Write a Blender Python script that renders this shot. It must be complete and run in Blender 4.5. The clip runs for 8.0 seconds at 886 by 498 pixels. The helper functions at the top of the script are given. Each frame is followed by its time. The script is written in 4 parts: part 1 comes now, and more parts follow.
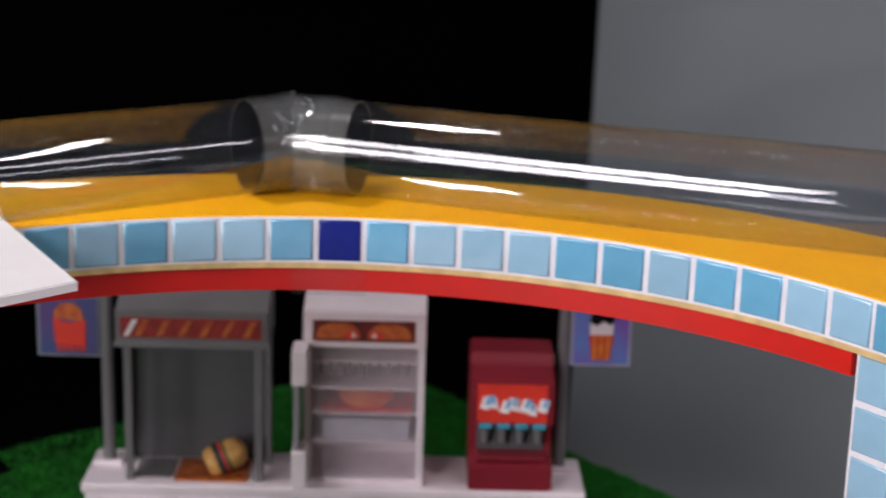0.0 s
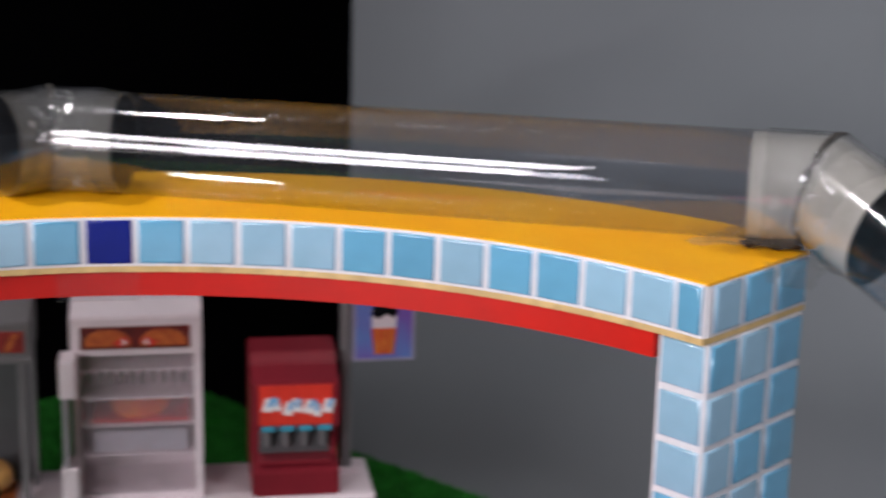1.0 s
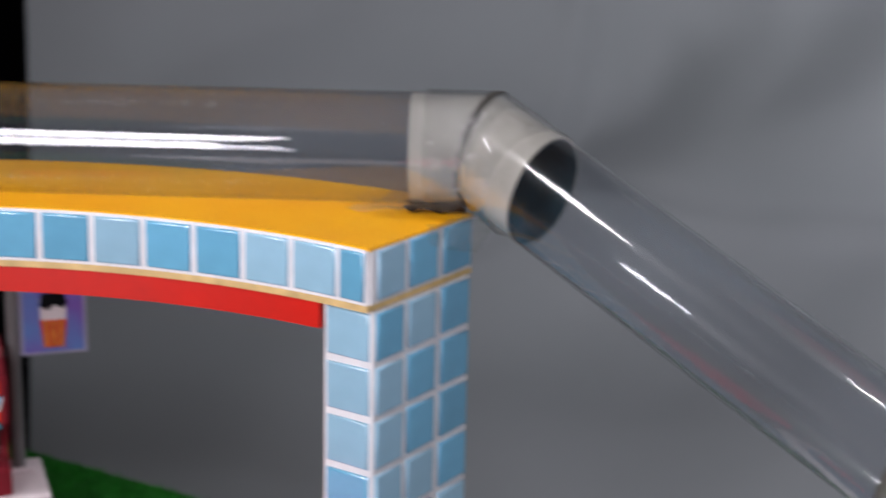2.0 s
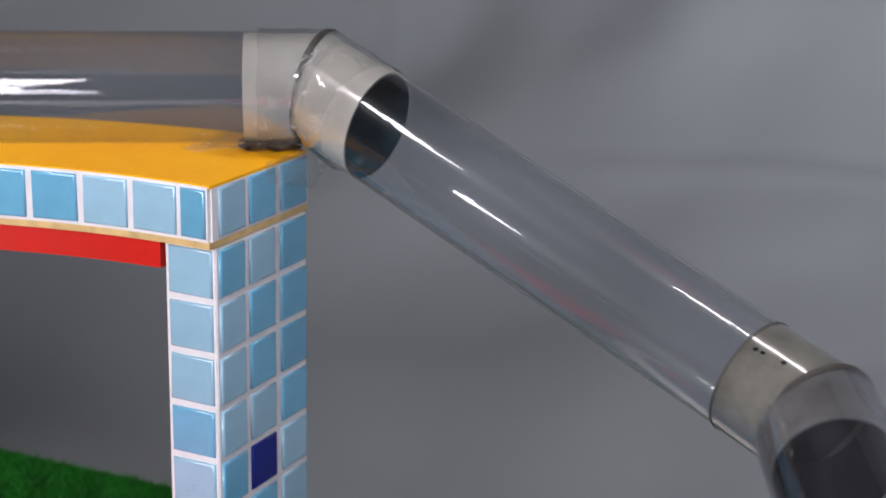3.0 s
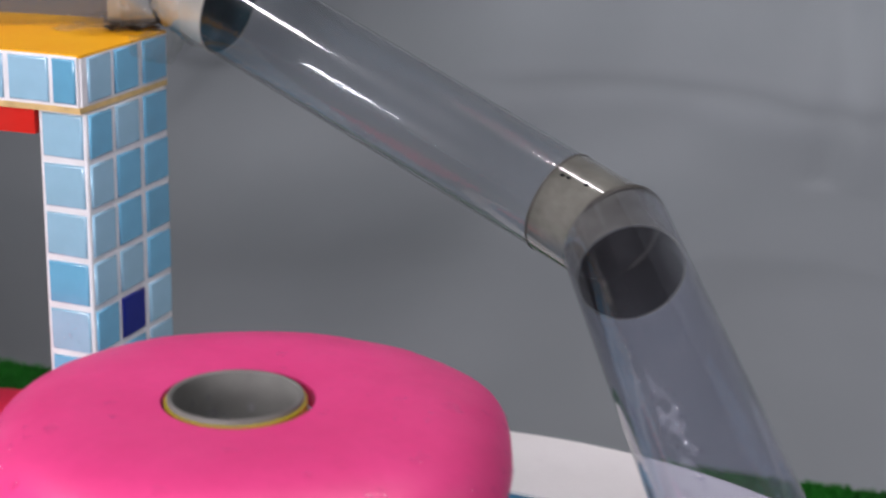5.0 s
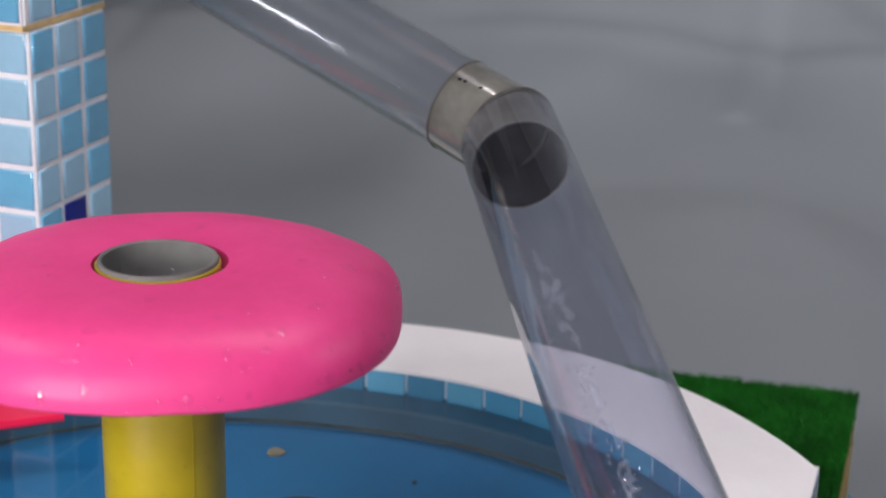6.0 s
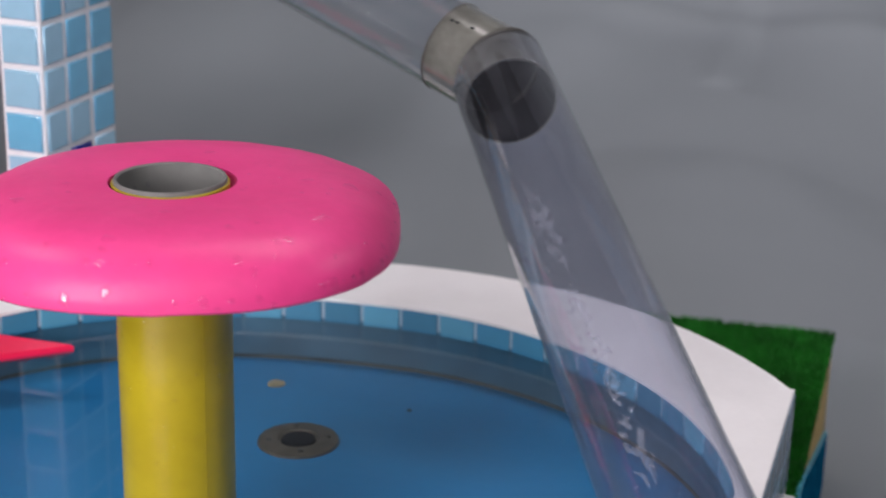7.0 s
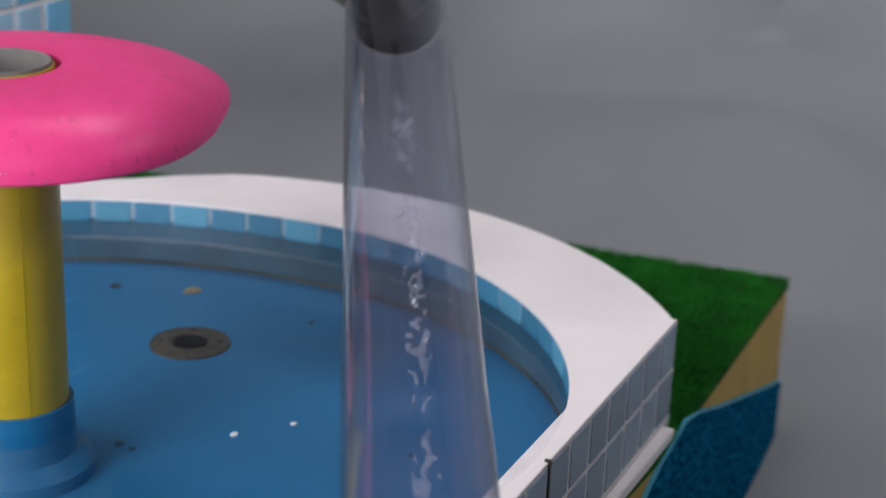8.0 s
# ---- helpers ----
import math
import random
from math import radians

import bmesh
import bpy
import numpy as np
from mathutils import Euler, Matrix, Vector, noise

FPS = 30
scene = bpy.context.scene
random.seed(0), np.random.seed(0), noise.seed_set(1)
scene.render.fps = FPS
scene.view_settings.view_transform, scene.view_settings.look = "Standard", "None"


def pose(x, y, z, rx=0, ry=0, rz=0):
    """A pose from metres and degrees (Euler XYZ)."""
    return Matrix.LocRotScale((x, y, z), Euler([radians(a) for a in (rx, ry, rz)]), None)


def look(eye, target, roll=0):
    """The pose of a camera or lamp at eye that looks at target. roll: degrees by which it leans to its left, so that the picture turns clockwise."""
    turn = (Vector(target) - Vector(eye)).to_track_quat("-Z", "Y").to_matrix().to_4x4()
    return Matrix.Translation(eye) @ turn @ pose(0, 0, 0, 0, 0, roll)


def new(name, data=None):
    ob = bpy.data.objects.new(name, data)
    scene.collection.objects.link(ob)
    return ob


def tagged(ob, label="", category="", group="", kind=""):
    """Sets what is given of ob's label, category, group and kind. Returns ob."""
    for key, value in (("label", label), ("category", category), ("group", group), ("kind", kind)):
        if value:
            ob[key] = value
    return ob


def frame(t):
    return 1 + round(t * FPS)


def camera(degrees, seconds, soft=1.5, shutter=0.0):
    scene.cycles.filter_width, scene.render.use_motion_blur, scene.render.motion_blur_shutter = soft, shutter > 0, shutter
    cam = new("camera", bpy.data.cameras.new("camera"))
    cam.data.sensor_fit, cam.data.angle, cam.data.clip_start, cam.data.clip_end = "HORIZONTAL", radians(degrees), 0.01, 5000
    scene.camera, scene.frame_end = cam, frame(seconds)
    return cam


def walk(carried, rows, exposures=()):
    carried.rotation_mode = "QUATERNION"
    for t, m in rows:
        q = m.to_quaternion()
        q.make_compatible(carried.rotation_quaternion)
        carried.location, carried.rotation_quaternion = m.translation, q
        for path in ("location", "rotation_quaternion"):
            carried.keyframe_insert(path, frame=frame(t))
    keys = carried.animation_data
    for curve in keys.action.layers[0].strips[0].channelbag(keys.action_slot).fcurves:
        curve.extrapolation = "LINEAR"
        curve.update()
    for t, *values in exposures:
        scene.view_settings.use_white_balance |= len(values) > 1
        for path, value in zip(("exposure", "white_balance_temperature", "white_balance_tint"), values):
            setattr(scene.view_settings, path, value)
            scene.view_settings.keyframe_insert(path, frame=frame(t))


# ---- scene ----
cam = camera(29.16, 8.0, 1.5, 0.5)
PATH = [
    (0, (0.3929, -0.5348, 0.4393), (-0.0653, -0.1813, 0.2811), 1.59),
    (0.5, (0.3644, -0.5378, 0.4361), (-0.0654, -0.1514, 0.2751), 1.23),
    (1, (0.3547, -0.5225, 0.4283), (-0.0442, -0.1032, 0.2700), 1.30),
    (1.5, (0.3551, -0.4946, 0.4200), (-0.0063, -0.0422, 0.2627), 1.13),
    (2, (0.3603, -0.4940, 0.4126), (0.0389, -0.0123, 0.2556), 1.23),
    (2.2, (0.3483, -0.4948, 0.4119), (0.0494, -0.0008, 0.2487), 1.32),
    (3.5, (0.3598, -0.5305, 0.3954), (0.1107, -0.0107, 0.2285), 0.97),
    (4, (0.3662, -0.5386, 0.3871), (0.1297, -0.0137, 0.2181), 1.01),
    (4.5, (0.3761, -0.5634, 0.3839), (0.1536, -0.0335, 0.2116), 1.04),
    (5, (0.3967, -0.5980, 0.3824), (0.1880, -0.0641, 0.2053), 1.25),
    (5.2, (0.4084, -0.6114, 0.3774), (0.2033, -0.0757, 0.2017), 1.49),
    (6.3, (0.4478, -0.6780, 0.3755), (0.2555, -0.1427, 0.1845), 1.01),
    (6.5, (0.4475, -0.6895, 0.3679), (0.2556, -0.1533, 0.1791), 1.01),
    (7, (0.4550, -0.6997, 0.3639), (0.2661, -0.1634, 0.1723), 1.27),
    (7.5, (0.4973, -0.6916, 0.3556), (0.3121, -0.1560, 0.1585), 1.80),
    (7.8, (0.5451, -0.6797, 0.3488), (0.3367, -0.1534, 0.1496), 2.21),
    (8, (0.5825, -0.6544, 0.3439), (0.3334, -0.1478, 0.1408), 2.07),
]
walk(cam, [(t, look(eye, target, roll)) for t, eye, target, roll in PATH], ((0, -0.02, 6450, 18), (2, 0.05, 6450, 18), (8, 0.12, 6450, 18)))
cam.data.dof.use_dof, cam.data.dof.focus_distance, cam.data.dof.aperture_fstop = True, 0.62, 14

# ---- world and lamps ----
world = bpy.data.worlds.new("studio")
scene.world = world
world.use_nodes = True
world.node_tree.nodes["Background"].inputs[0].default_value = (0.55, 0.58, 0.65, 1)
world.node_tree.nodes["Background"].inputs[1].default_value = 0.025


def softbox(name, eye, target, sx, sy, watts, tint, spread=180):
    data = bpy.data.lights.new(name, "AREA")
    data.shape, data.size, data.size_y, data.energy, data.color, data.spread = "RECTANGLE", sx, sy, watts, tint, radians(spread)
    ob = new(name, data)
    ob.matrix_world = look(eye, target)
    return ob


softbox("overhead_lamp", (0.34, 0.10, 1.0), (0.34, -0.04, 0.1), 0.54, 0.035, 2.5, (1.0, 0.97, 0.95))
softbox("front_lamp", (0.03, -1.08, 0.70), (-0.2, 0.0, 0.2), 0.62, 0.20, 5.5, (1.0, 0.98, 0.98))
softbox("low_front_lamp", (-0.02, -1.08, 0.37), (-0.3, 0.0, 0.1), 0.62, 0.20, 6.6, (1.0, 0.98, 0.98))
softbox("left_lamp", (-0.45, -0.28, 1.04), (-0.20, -0.27, 0.05), 0.13, 0.09, 0.65, (1.0, 0.98, 0.97), 80)
softbox("right_lamp", (1.15, 0.30, 0.85), (-0.3, -0.1, 0.2), 0.5, 0.09, 1.6, (0.98, 0.98, 1.0))
# Unseen lamp added to brighten the backdrop and leave the table darker.
softbox("backdrop_fill", (1.1, -1.2, 1.3), (0.06, 1.1, 0.33), 0.4, 0.4, 2.7, (0.96, 0.98, 1.0), 48)


# ---- materials ----
def mat(name, color, rough=0.5, metal=0.0, vary=0.12, scale=40.0, bump=0.0, bump_scale=300.0, second=None, coat=0.0, spec=0.5, rnd=0.0):
    """A procedural surface: base colour varied at two scales, roughness variation and fine relief."""
    m = bpy.data.materials.new(name)
    m.use_nodes = True
    n, l = m.node_tree.nodes, m.node_tree.links
    b = n["Principled BSDF"]
    co = n.new("ShaderNodeTexCoord")
    big, fine = n.new("ShaderNodeTexNoise"), n.new("ShaderNodeTexNoise")
    big.inputs["Scale"].default_value, big.inputs["Detail"].default_value = scale, 4
    fine.inputs["Scale"].default_value, fine.inputs["Detail"].default_value = bump_scale, 3
    l.new(co.outputs["Object"], big.inputs["Vector"]), l.new(co.outputs["Object"], fine.inputs["Vector"])
    mix = n.new("ShaderNodeMix")
    mix.data_type = "RGBA"
    c2 = second or tuple(min(1, c * (1 - vary * 1.6)) for c in color)
    mix.inputs["A"].default_value, mix.inputs["B"].default_value = (*color, 1), (*c2, 1)
    ramp = n.new("ShaderNodeMapRange")
    ramp.inputs["From Min"].default_value, ramp.inputs["From Max"].default_value = 0.35, 0.7
    l.new(big.outputs["Fac"], ramp.inputs["Value"]), l.new(ramp.outputs["Result"], mix.inputs["Factor"])
    last = mix.outputs["Result"]
    hue = n.new("ShaderNodeHueSaturation")
    add = n.new("ShaderNodeMapRange")
    add.inputs["To Min"].default_value, add.inputs["To Max"].default_value = 1 - vary * 0.5, 1 + vary * 0.5
    l.new(fine.outputs["Fac"], add.inputs["Value"])
    val = add.outputs["Result"]
    if rnd:
        info, mul, r2 = n.new("ShaderNodeObjectInfo"), n.new("ShaderNodeMath"), n.new("ShaderNodeMapRange")
        r2.inputs["To Min"].default_value, r2.inputs["To Max"].default_value = 1 - rnd, 1 + rnd
        mul.operation = "MULTIPLY"
        l.new(info.outputs["Random"], r2.inputs["Value"])
        l.new(r2.outputs["Result"], mul.inputs[0]), l.new(val, mul.inputs[1])
        val = mul.outputs[0]
    l.new(val, hue.inputs["Value"]), l.new(last, hue.inputs["Color"])
    l.new(hue.outputs["Color"], b.inputs["Base Color"])
    rr = n.new("ShaderNodeMapRange")
    rr.inputs["To Min"].default_value, rr.inputs["To Max"].default_value = max(0.02, rough * 0.8), min(1, rough * 1.2)
    l.new(big.outputs["Fac"], rr.inputs["Value"]), l.new(rr.outputs["Result"], b.inputs["Roughness"])
    b.inputs["Metallic"].default_value, b.inputs["Coat Weight"].default_value = metal, coat
    b.inputs["Specular IOR Level"].default_value = spec
    if bump:
        bp = n.new("ShaderNodeBump")
        bp.inputs["Strength"].default_value, bp.inputs["Distance"].default_value = bump, 0.001
        l.new(fine.outputs["Fac"], bp.inputs["Height"]), l.new(bp.outputs["Normal"], b.inputs["Normal"])
    return m


def clear(name, tint, gloss=0.02, ior=1.45, wave=0.0, wave_scale=60.0, haze=0.0, haze_tint=(0.6, 0.65, 0.72), edge=0.9):
    """Thin clear plastic or still water: see-through, with Fresnel gloss and a little haze."""
    m = bpy.data.materials.new(name)
    m.use_nodes = True
    n, l = m.node_tree.nodes, m.node_tree.links
    n.remove(n["Principled BSDF"])
    tr, gl, fr, mx = n.new("ShaderNodeBsdfTransparent"), n.new("ShaderNodeBsdfGlossy"), n.new("ShaderNodeLayerWeight"), n.new("ShaderNodeMixShader")
    power, fac = n.new("ShaderNodeMath"), n.new("ShaderNodeMapRange")
    power.operation, power.inputs[1].default_value = "POWER", 4.2
    fr.inputs["Blend"].default_value = 0.5
    base0 = ((ior - 1) / (ior + 1)) ** 2
    fac.inputs["To Min"].default_value, fac.inputs["To Max"].default_value = base0, edge
    l.new(fr.outputs["Facing"], power.inputs[0]), l.new(power.outputs[0], fac.inputs["Value"])
    tr.inputs["Color"].default_value = (*tint, 1)
    gl.inputs["Roughness"].default_value = gloss
    first = tr.outputs[0]
    if haze:
        df, hz, nz, mr = n.new("ShaderNodeBsdfDiffuse"), n.new("ShaderNodeMixShader"), n.new("ShaderNodeTexNoise"), n.new("ShaderNodeMapRange")
        df.inputs["Color"].default_value = (*haze_tint, 1)
        nz.inputs["Scale"].default_value, nz.inputs["Detail"].default_value = 55, 5
        co = n.new("ShaderNodeTexCoord")
        l.new(co.outputs["Object"], nz.inputs["Vector"])
        mr.inputs["From Min"].default_value, mr.inputs["From Max"].default_value = 0.3, 0.75
        mr.inputs["To Min"].default_value, mr.inputs["To Max"].default_value = haze * 0.5, haze * 1.5
        l.new(nz.outputs["Fac"], mr.inputs["Value"]), l.new(mr.outputs["Result"], hz.inputs["Fac"])
        l.new(tr.outputs[0], hz.inputs[1]), l.new(df.outputs[0], hz.inputs[2])
        first = hz.outputs[0]
    l.new(fac.outputs[0], mx.inputs["Fac"]), l.new(first, mx.inputs[1]), l.new(gl.outputs[0], mx.inputs[2])
    if wave:
        nz, bp, co = n.new("ShaderNodeTexNoise"), n.new("ShaderNodeBump"), n.new("ShaderNodeTexCoord")
        nz.inputs["Scale"].default_value = wave_scale
        l.new(co.outputs["Object"], nz.inputs["Vector"])
        bp.inputs["Strength"].default_value, bp.inputs["Distance"].default_value = wave, 0.001
        l.new(nz.outputs["Fac"], bp.inputs["Height"])
        l.new(bp.outputs["Normal"], gl.inputs["Normal"]), l.new(bp.outputs["Normal"], fr.inputs["Normal"])
    l.new(mx.outputs[0], n["Material Output"].inputs["Surface"])
    return m


GROUT = mat("white_grout", (0.78, 0.77, 0.79), 0.6, vary=0.08, scale=90, bump=0.3, bump_scale=900)
TILE_L = mat("pale_blue_glass_tile", (0.30, 0.52, 0.67), 0.16, vary=0.07, scale=60, spec=0.5, rnd=0.07, coat=0.6)
TILE_M = mat("mid_blue_glass_tile", (0.14, 0.41, 0.61), 0.16, vary=0.08, scale=60, spec=0.5, rnd=0.1, coat=0.6)
TILE_P = mat("pool_blue_glass_tile", (0.055, 0.24, 0.38), 0.4, vary=0.08, scale=60, coat=0.0, rnd=0.15)
TILE_Q = mat("wet_blue_tile", (0.10, 0.35, 0.50), 0.4, vary=0.08, scale=60, rnd=0.1)
# Wall blue, greyed to carry the backdrop's reflection in the water.
WALL_BAND = mat("wall_blue_reflection_grey", (0.044, 0.108, 0.16), 0.4, vary=0.2, scale=30)
TILE_D = mat("navy_glass_tile", (0.006, 0.016, 0.21), 0.3, vary=0.1, scale=60, spec=0.3)
YELLOW = mat("yellow_deck_paint", (0.98, 0.47, 0.004), 0.4, vary=0.07, scale=25, second=(0.94, 0.41, 0.004), bump=0.08, bump_scale=500, spec=0.25)
BOARD_EDGE = mat("raw_board_edge", (0.74, 0.52, 0.22), 0.6, vary=0.2, scale=120)
RED = mat("red_fascia_paint", (0.62, 0.013, 0.007), 0.35, vary=0.1, scale=30)
RED_MAT = mat("coral_red_plastic", (0.95, 0.020, 0.085), 0.35, vary=0.08, scale=25, spec=0.25)
PINK = mat("wet_pink_plastic", (0.80, 0.060, 0.25), 0.42, vary=0.1, scale=35, second=(0.73, 0.048, 0.215), bump=0.15, bump_scale=220, spec=0.35)
STEM = mat("yellow_plastic", (0.46, 0.36, 0.010), 0.35, vary=0.12, scale=30, second=(0.38, 0.29, 0.010), bump=0.1, bump_scale=160, coat=0.2)
PVC = mat("grey_pvc", (0.35, 0.345, 0.315), 0.16, vary=0.14, scale=50, bump=0.05, bump_scale=160, coat=1.0, spec=0.6)
PVC_BROWN = mat("greenish_grey_pvc", (0.145, 0.145, 0.128), 0.2, vary=0.3, scale=45, bump=0.1, coat=0.8)
PIPE_GREY = mat("matt_grey_pipe", (0.17, 0.17, 0.16), 0.6, vary=0.15, scale=60, spec=0.3)
# Tube insides: shade put into colour. Also plain black for ink, sauce and drain.
SHADE_INK = mat("shade_and_ink_black", (0.007, 0.008, 0.010), 0.6, vary=0.3, scale=40, spec=0.06)
# Sleeve mouth: its shade and the blue tiles' reflection, put into colour.
SHADE_TEAL = mat("tube_shade_teal", (0.010, 0.034, 0.046), 0.5, vary=0.5, scale=40, second=(0.006, 0.008, 0.013), spec=0.1)
# Dark brown; on pvc edges the dark is shade put into colour.
PVC_DARK = mat("dark_brown_and_edge_shade", (0.045, 0.042, 0.036), 0.6, vary=0.2, scale=80)
POOL_BLUE = mat("pool_blue_paint", (0.011, 0.15, 0.33), 0.3, vary=0.1, scale=14, second=(0.010, 0.13, 0.285), bump=0.08, bump_scale=200)
WHITE = mat("white_gloss_board", (0.87, 0.845, 0.84), 0.35, vary=0.05, scale=20)
MUSTARD = mat("mustard_paint", (0.55, 0.36, 0.06), 0.5, vary=0.15, scale=30)
TOY_WHITE = mat("pinkish_white_plastic", (0.84, 0.75, 0.78), 0.4, vary=0.06, scale=30)
TOY_GREY = mat("grey_plastic", (0.18, 0.172, 0.178), 0.4, vary=0.08, scale=30)
TOY_DARK = mat("smoky_grey_plastic", (0.10, 0.10, 0.105), 0.35, vary=0.15, scale=30)
TOY_RED = mat("wine_red_plastic", (0.24, 0.018, 0.03), 0.35, vary=0.1, scale=30)
SIGN_RED = mat("bright_red_print", (0.75, 0.04, 0.02), 0.5, vary=0.1, scale=80)
ORANGE_PRINT = mat("orange_food_print", (0.60, 0.15, 0.03), 0.5, vary=0.5, scale=230, second=(0.38, 0.05, 0.015))
GOLD = mat("fried_gold_print", (0.75, 0.30, 0.04), 0.5, vary=0.4, scale=200, second=(0.5, 0.12, 0.02))
CRUMB = mat("burger_bun", (0.80, 0.42, 0.12), 0.5, vary=0.3, scale=120)
LEAFY = mat("lettuce_green", (0.07, 0.16, 0.04), 0.5, vary=0.3, scale=120)
SALMON = mat("tomato_red", (0.70, 0.05, 0.06), 0.4, vary=0.2, scale=120)
SKY_PRINT = mat("blue_violet_print", (0.12, 0.22, 0.55), 0.45, vary=0.1, scale=35, second=(0.20, 0.09, 0.42))
# The left sign's violet print, darkened to carry the shade over it.
SHADED_PRINT = mat("shaded_violet_print", (0.05, 0.075, 0.20), 0.45, vary=0.1, scale=35, second=(0.09, 0.05, 0.18))
TEAL_PRINT = mat("teal_print", (0.05, 0.35, 0.5), 0.45, vary=0.2, scale=80)
STEEL = mat("dull_brass_drain", (0.085, 0.066, 0.046), 0.6, metal=0.2, vary=0.3, scale=120, bump=0.2)
BLACK = mat("black_velvet_cloth", (0.0025, 0.0025, 0.003), 1.0, vary=0.2, scale=4, spec=0.0)
GRASS_BASE = mat("green_turf_backing", (0.008, 0.11, 0.010), 0.8, vary=0.3, scale=60, spec=0.1)
GRASS = mat("green_turf_blade", (0.012, 0.19, 0.016), 0.6, vary=0.4, scale=50, second=(0.008, 0.10, 0.010), spec=0.2)
CLOTH = mat("grey_backdrop_cloth", (0.252, 0.272, 0.288), 0.85, vary=0.06, scale=3, spec=0.1, bump=0.2, bump_scale=900)
TUBE = clear("clear_tube_plastic", (0.92, 0.93, 0.945), 0.03, 1.58, wave=0.10, wave_scale=22, haze=0.008)
TUBE_INSIDE = clear("scuffed_tube_lining", (0.94, 0.95, 0.96), 0.32, 1.4, wave=0.10, wave_scale=22, edge=0.5)
TUBE_HAZY = clear("wet_hazy_tube_plastic", (0.90, 0.91, 0.95), 0.03, 1.5, wave=0.12, wave_scale=25, haze=0.012, haze_tint=(0.74, 0.76, 0.86))
PVC_SMOKE = mat("smoky_grey_pvc", (0.088, 0.088, 0.082), 0.14, vary=0.2, scale=45, bump=0.06, bump_scale=160, coat=1.0, spec=0.6)
TAPE = clear("clear_sticky_tape", (0.95, 0.95, 0.94), 0.04, 1.5, wave=0.35, wave_scale=90, haze=0.02)
TAPE_FLAP = clear("crumpled_tape", (0.93, 0.93, 0.92), 0.04, 1.95, wave=0.8, wave_scale=130, haze=0.05, haze_tint=(0.75, 0.76, 0.78))
PATCH = clear("clear_tape_patch", (0.96, 0.96, 0.96), 0.1, 1.2, wave=0.5, wave_scale=110, haze=0.004)
# Whitish haze stands in for light glinting along the tape's creases.
TAPE_CREASE = clear("tape_crease_glint_white", (0.93, 0.93, 0.93), 0.05, 1.8, haze=0.5, haze_tint=(0.8, 0.8, 0.8))
WATER = clear("still_water", (0.80, 0.93, 0.97), 0.01, 1.33, wave=0.05, wave_scale=18, edge=0.6)
FILM = clear("water_film", (0.93, 0.94, 0.97), 0.06, 1.75, haze=0.15, haze_tint=(0.82, 0.84, 0.92), edge=0.6)
DROP = clear("water_drop", (0.97, 0.95, 0.97), 0.03, 1.6, edge=0.35)

# glittering blue wave panel
GLITTER = mat("dark_blue_glitter", (0.0006, 0.030, 0.085), 0.7, vary=0.9, scale=330, second=(0.006, 0.20, 0.36), bump=0.5, bump_scale=900, spec=0.0)


# ---- mesh helpers ----
def thing(name, at, label, category, turn=0.0, group="", kind=""):
    ob = new(name)
    ob.matrix_world = pose(*at, 0, 0, turn)
    return tagged(ob, label, category, group, kind)


def part(name, bm, material, parent=None, label="", smooth=False):
    me = bpy.data.meshes.new(name)
    bm.to_mesh(me)
    bm.free()
    for p in me.polygons:
        p.use_smooth = smooth
    if smooth:
        me.set_sharp_from_angle(angle=radians(35))
    me.materials.append(material)
    ob = new(name, me)
    ob.parent = parent
    if label:
        tagged(ob, label)
    return ob


def box(x0, y0, z0, x1, y1, z1, bevel=0.0, segs=2, bm=None):
    own = bmesh.new()
    bmesh.ops.create_cube(own, size=1)
    bmesh.ops.transform(own, matrix=Matrix.Translation(((x0 + x1) / 2, (y0 + y1) / 2, (z0 + z1) / 2)) @ Matrix.Diagonal((x1 - x0, y1 - y0, z1 - z0, 1)), verts=own.verts)
    if bevel:
        bmesh.ops.bevel(own, geom=own.edges[:], offset=bevel, segments=segs, affect="EDGES", profile=0.6)
    if bm is None:
        return own
    me = bpy.data.meshes.new("scratch")
    own.to_mesh(me)
    own.free()
    bm.from_mesh(me)
    bpy.data.meshes.remove(me)
    return bm


def prism(points, z0, z1, bevel=0.0):
    """A slab from an outline in plan."""
    bm = bmesh.new()
    low = [bm.verts.new((x, y, z0)) for x, y in points]
    high = [bm.verts.new((x, y, z1)) for x, y in points]
    bm.faces.new(high), bm.faces.new(low[::-1])
    k = len(points)
    for i in range(k):
        bm.faces.new((low[i], low[(i + 1) % k], high[(i + 1) % k], high[i]))
    bmesh.ops.recalc_face_normals(bm, faces=bm.faces[:])
    if bevel:
        bmesh.ops.bevel(bm, geom=[e for e in bm.edges if abs(e.verts[0].co.z - e.verts[1].co.z) < 1e-6 and e.verts[0].co.z > (z0 + z1) / 2], offset=bevel, segments=2, affect="EDGES")
    return bm


def band(cx, cy, r0, r1, z0, z1, a0, a1, n):
    """A curved block between two radii, angles in degrees."""
    bm = bmesh.new()
    rows = []
    for i in range(n + 1):
        a = radians(a0 + (a1 - a0) * i / n)
        rows.append([bm.verts.new((cx + r * math.cos(a), cy + r * math.sin(a), z)) for r, z in ((r0, z0), (r1, z0), (r1, z1), (r0, z1))])
    for p, q in zip(rows, rows[1:]):
        for j in range(4):
            bm.faces.new((p[j], p[(j + 1) % 4], q[(j + 1) % 4], q[j]))
    if abs(a1 - a0) < 359.9:
        bm.faces.new(rows[0][::-1]), bm.faces.new(rows[-1])
    bmesh.ops.remove_doubles(bm, verts=bm.verts[:], dist=1e-7)
    bmesh.ops.recalc_face_normals(bm, faces=bm.faces[:])
    return bm


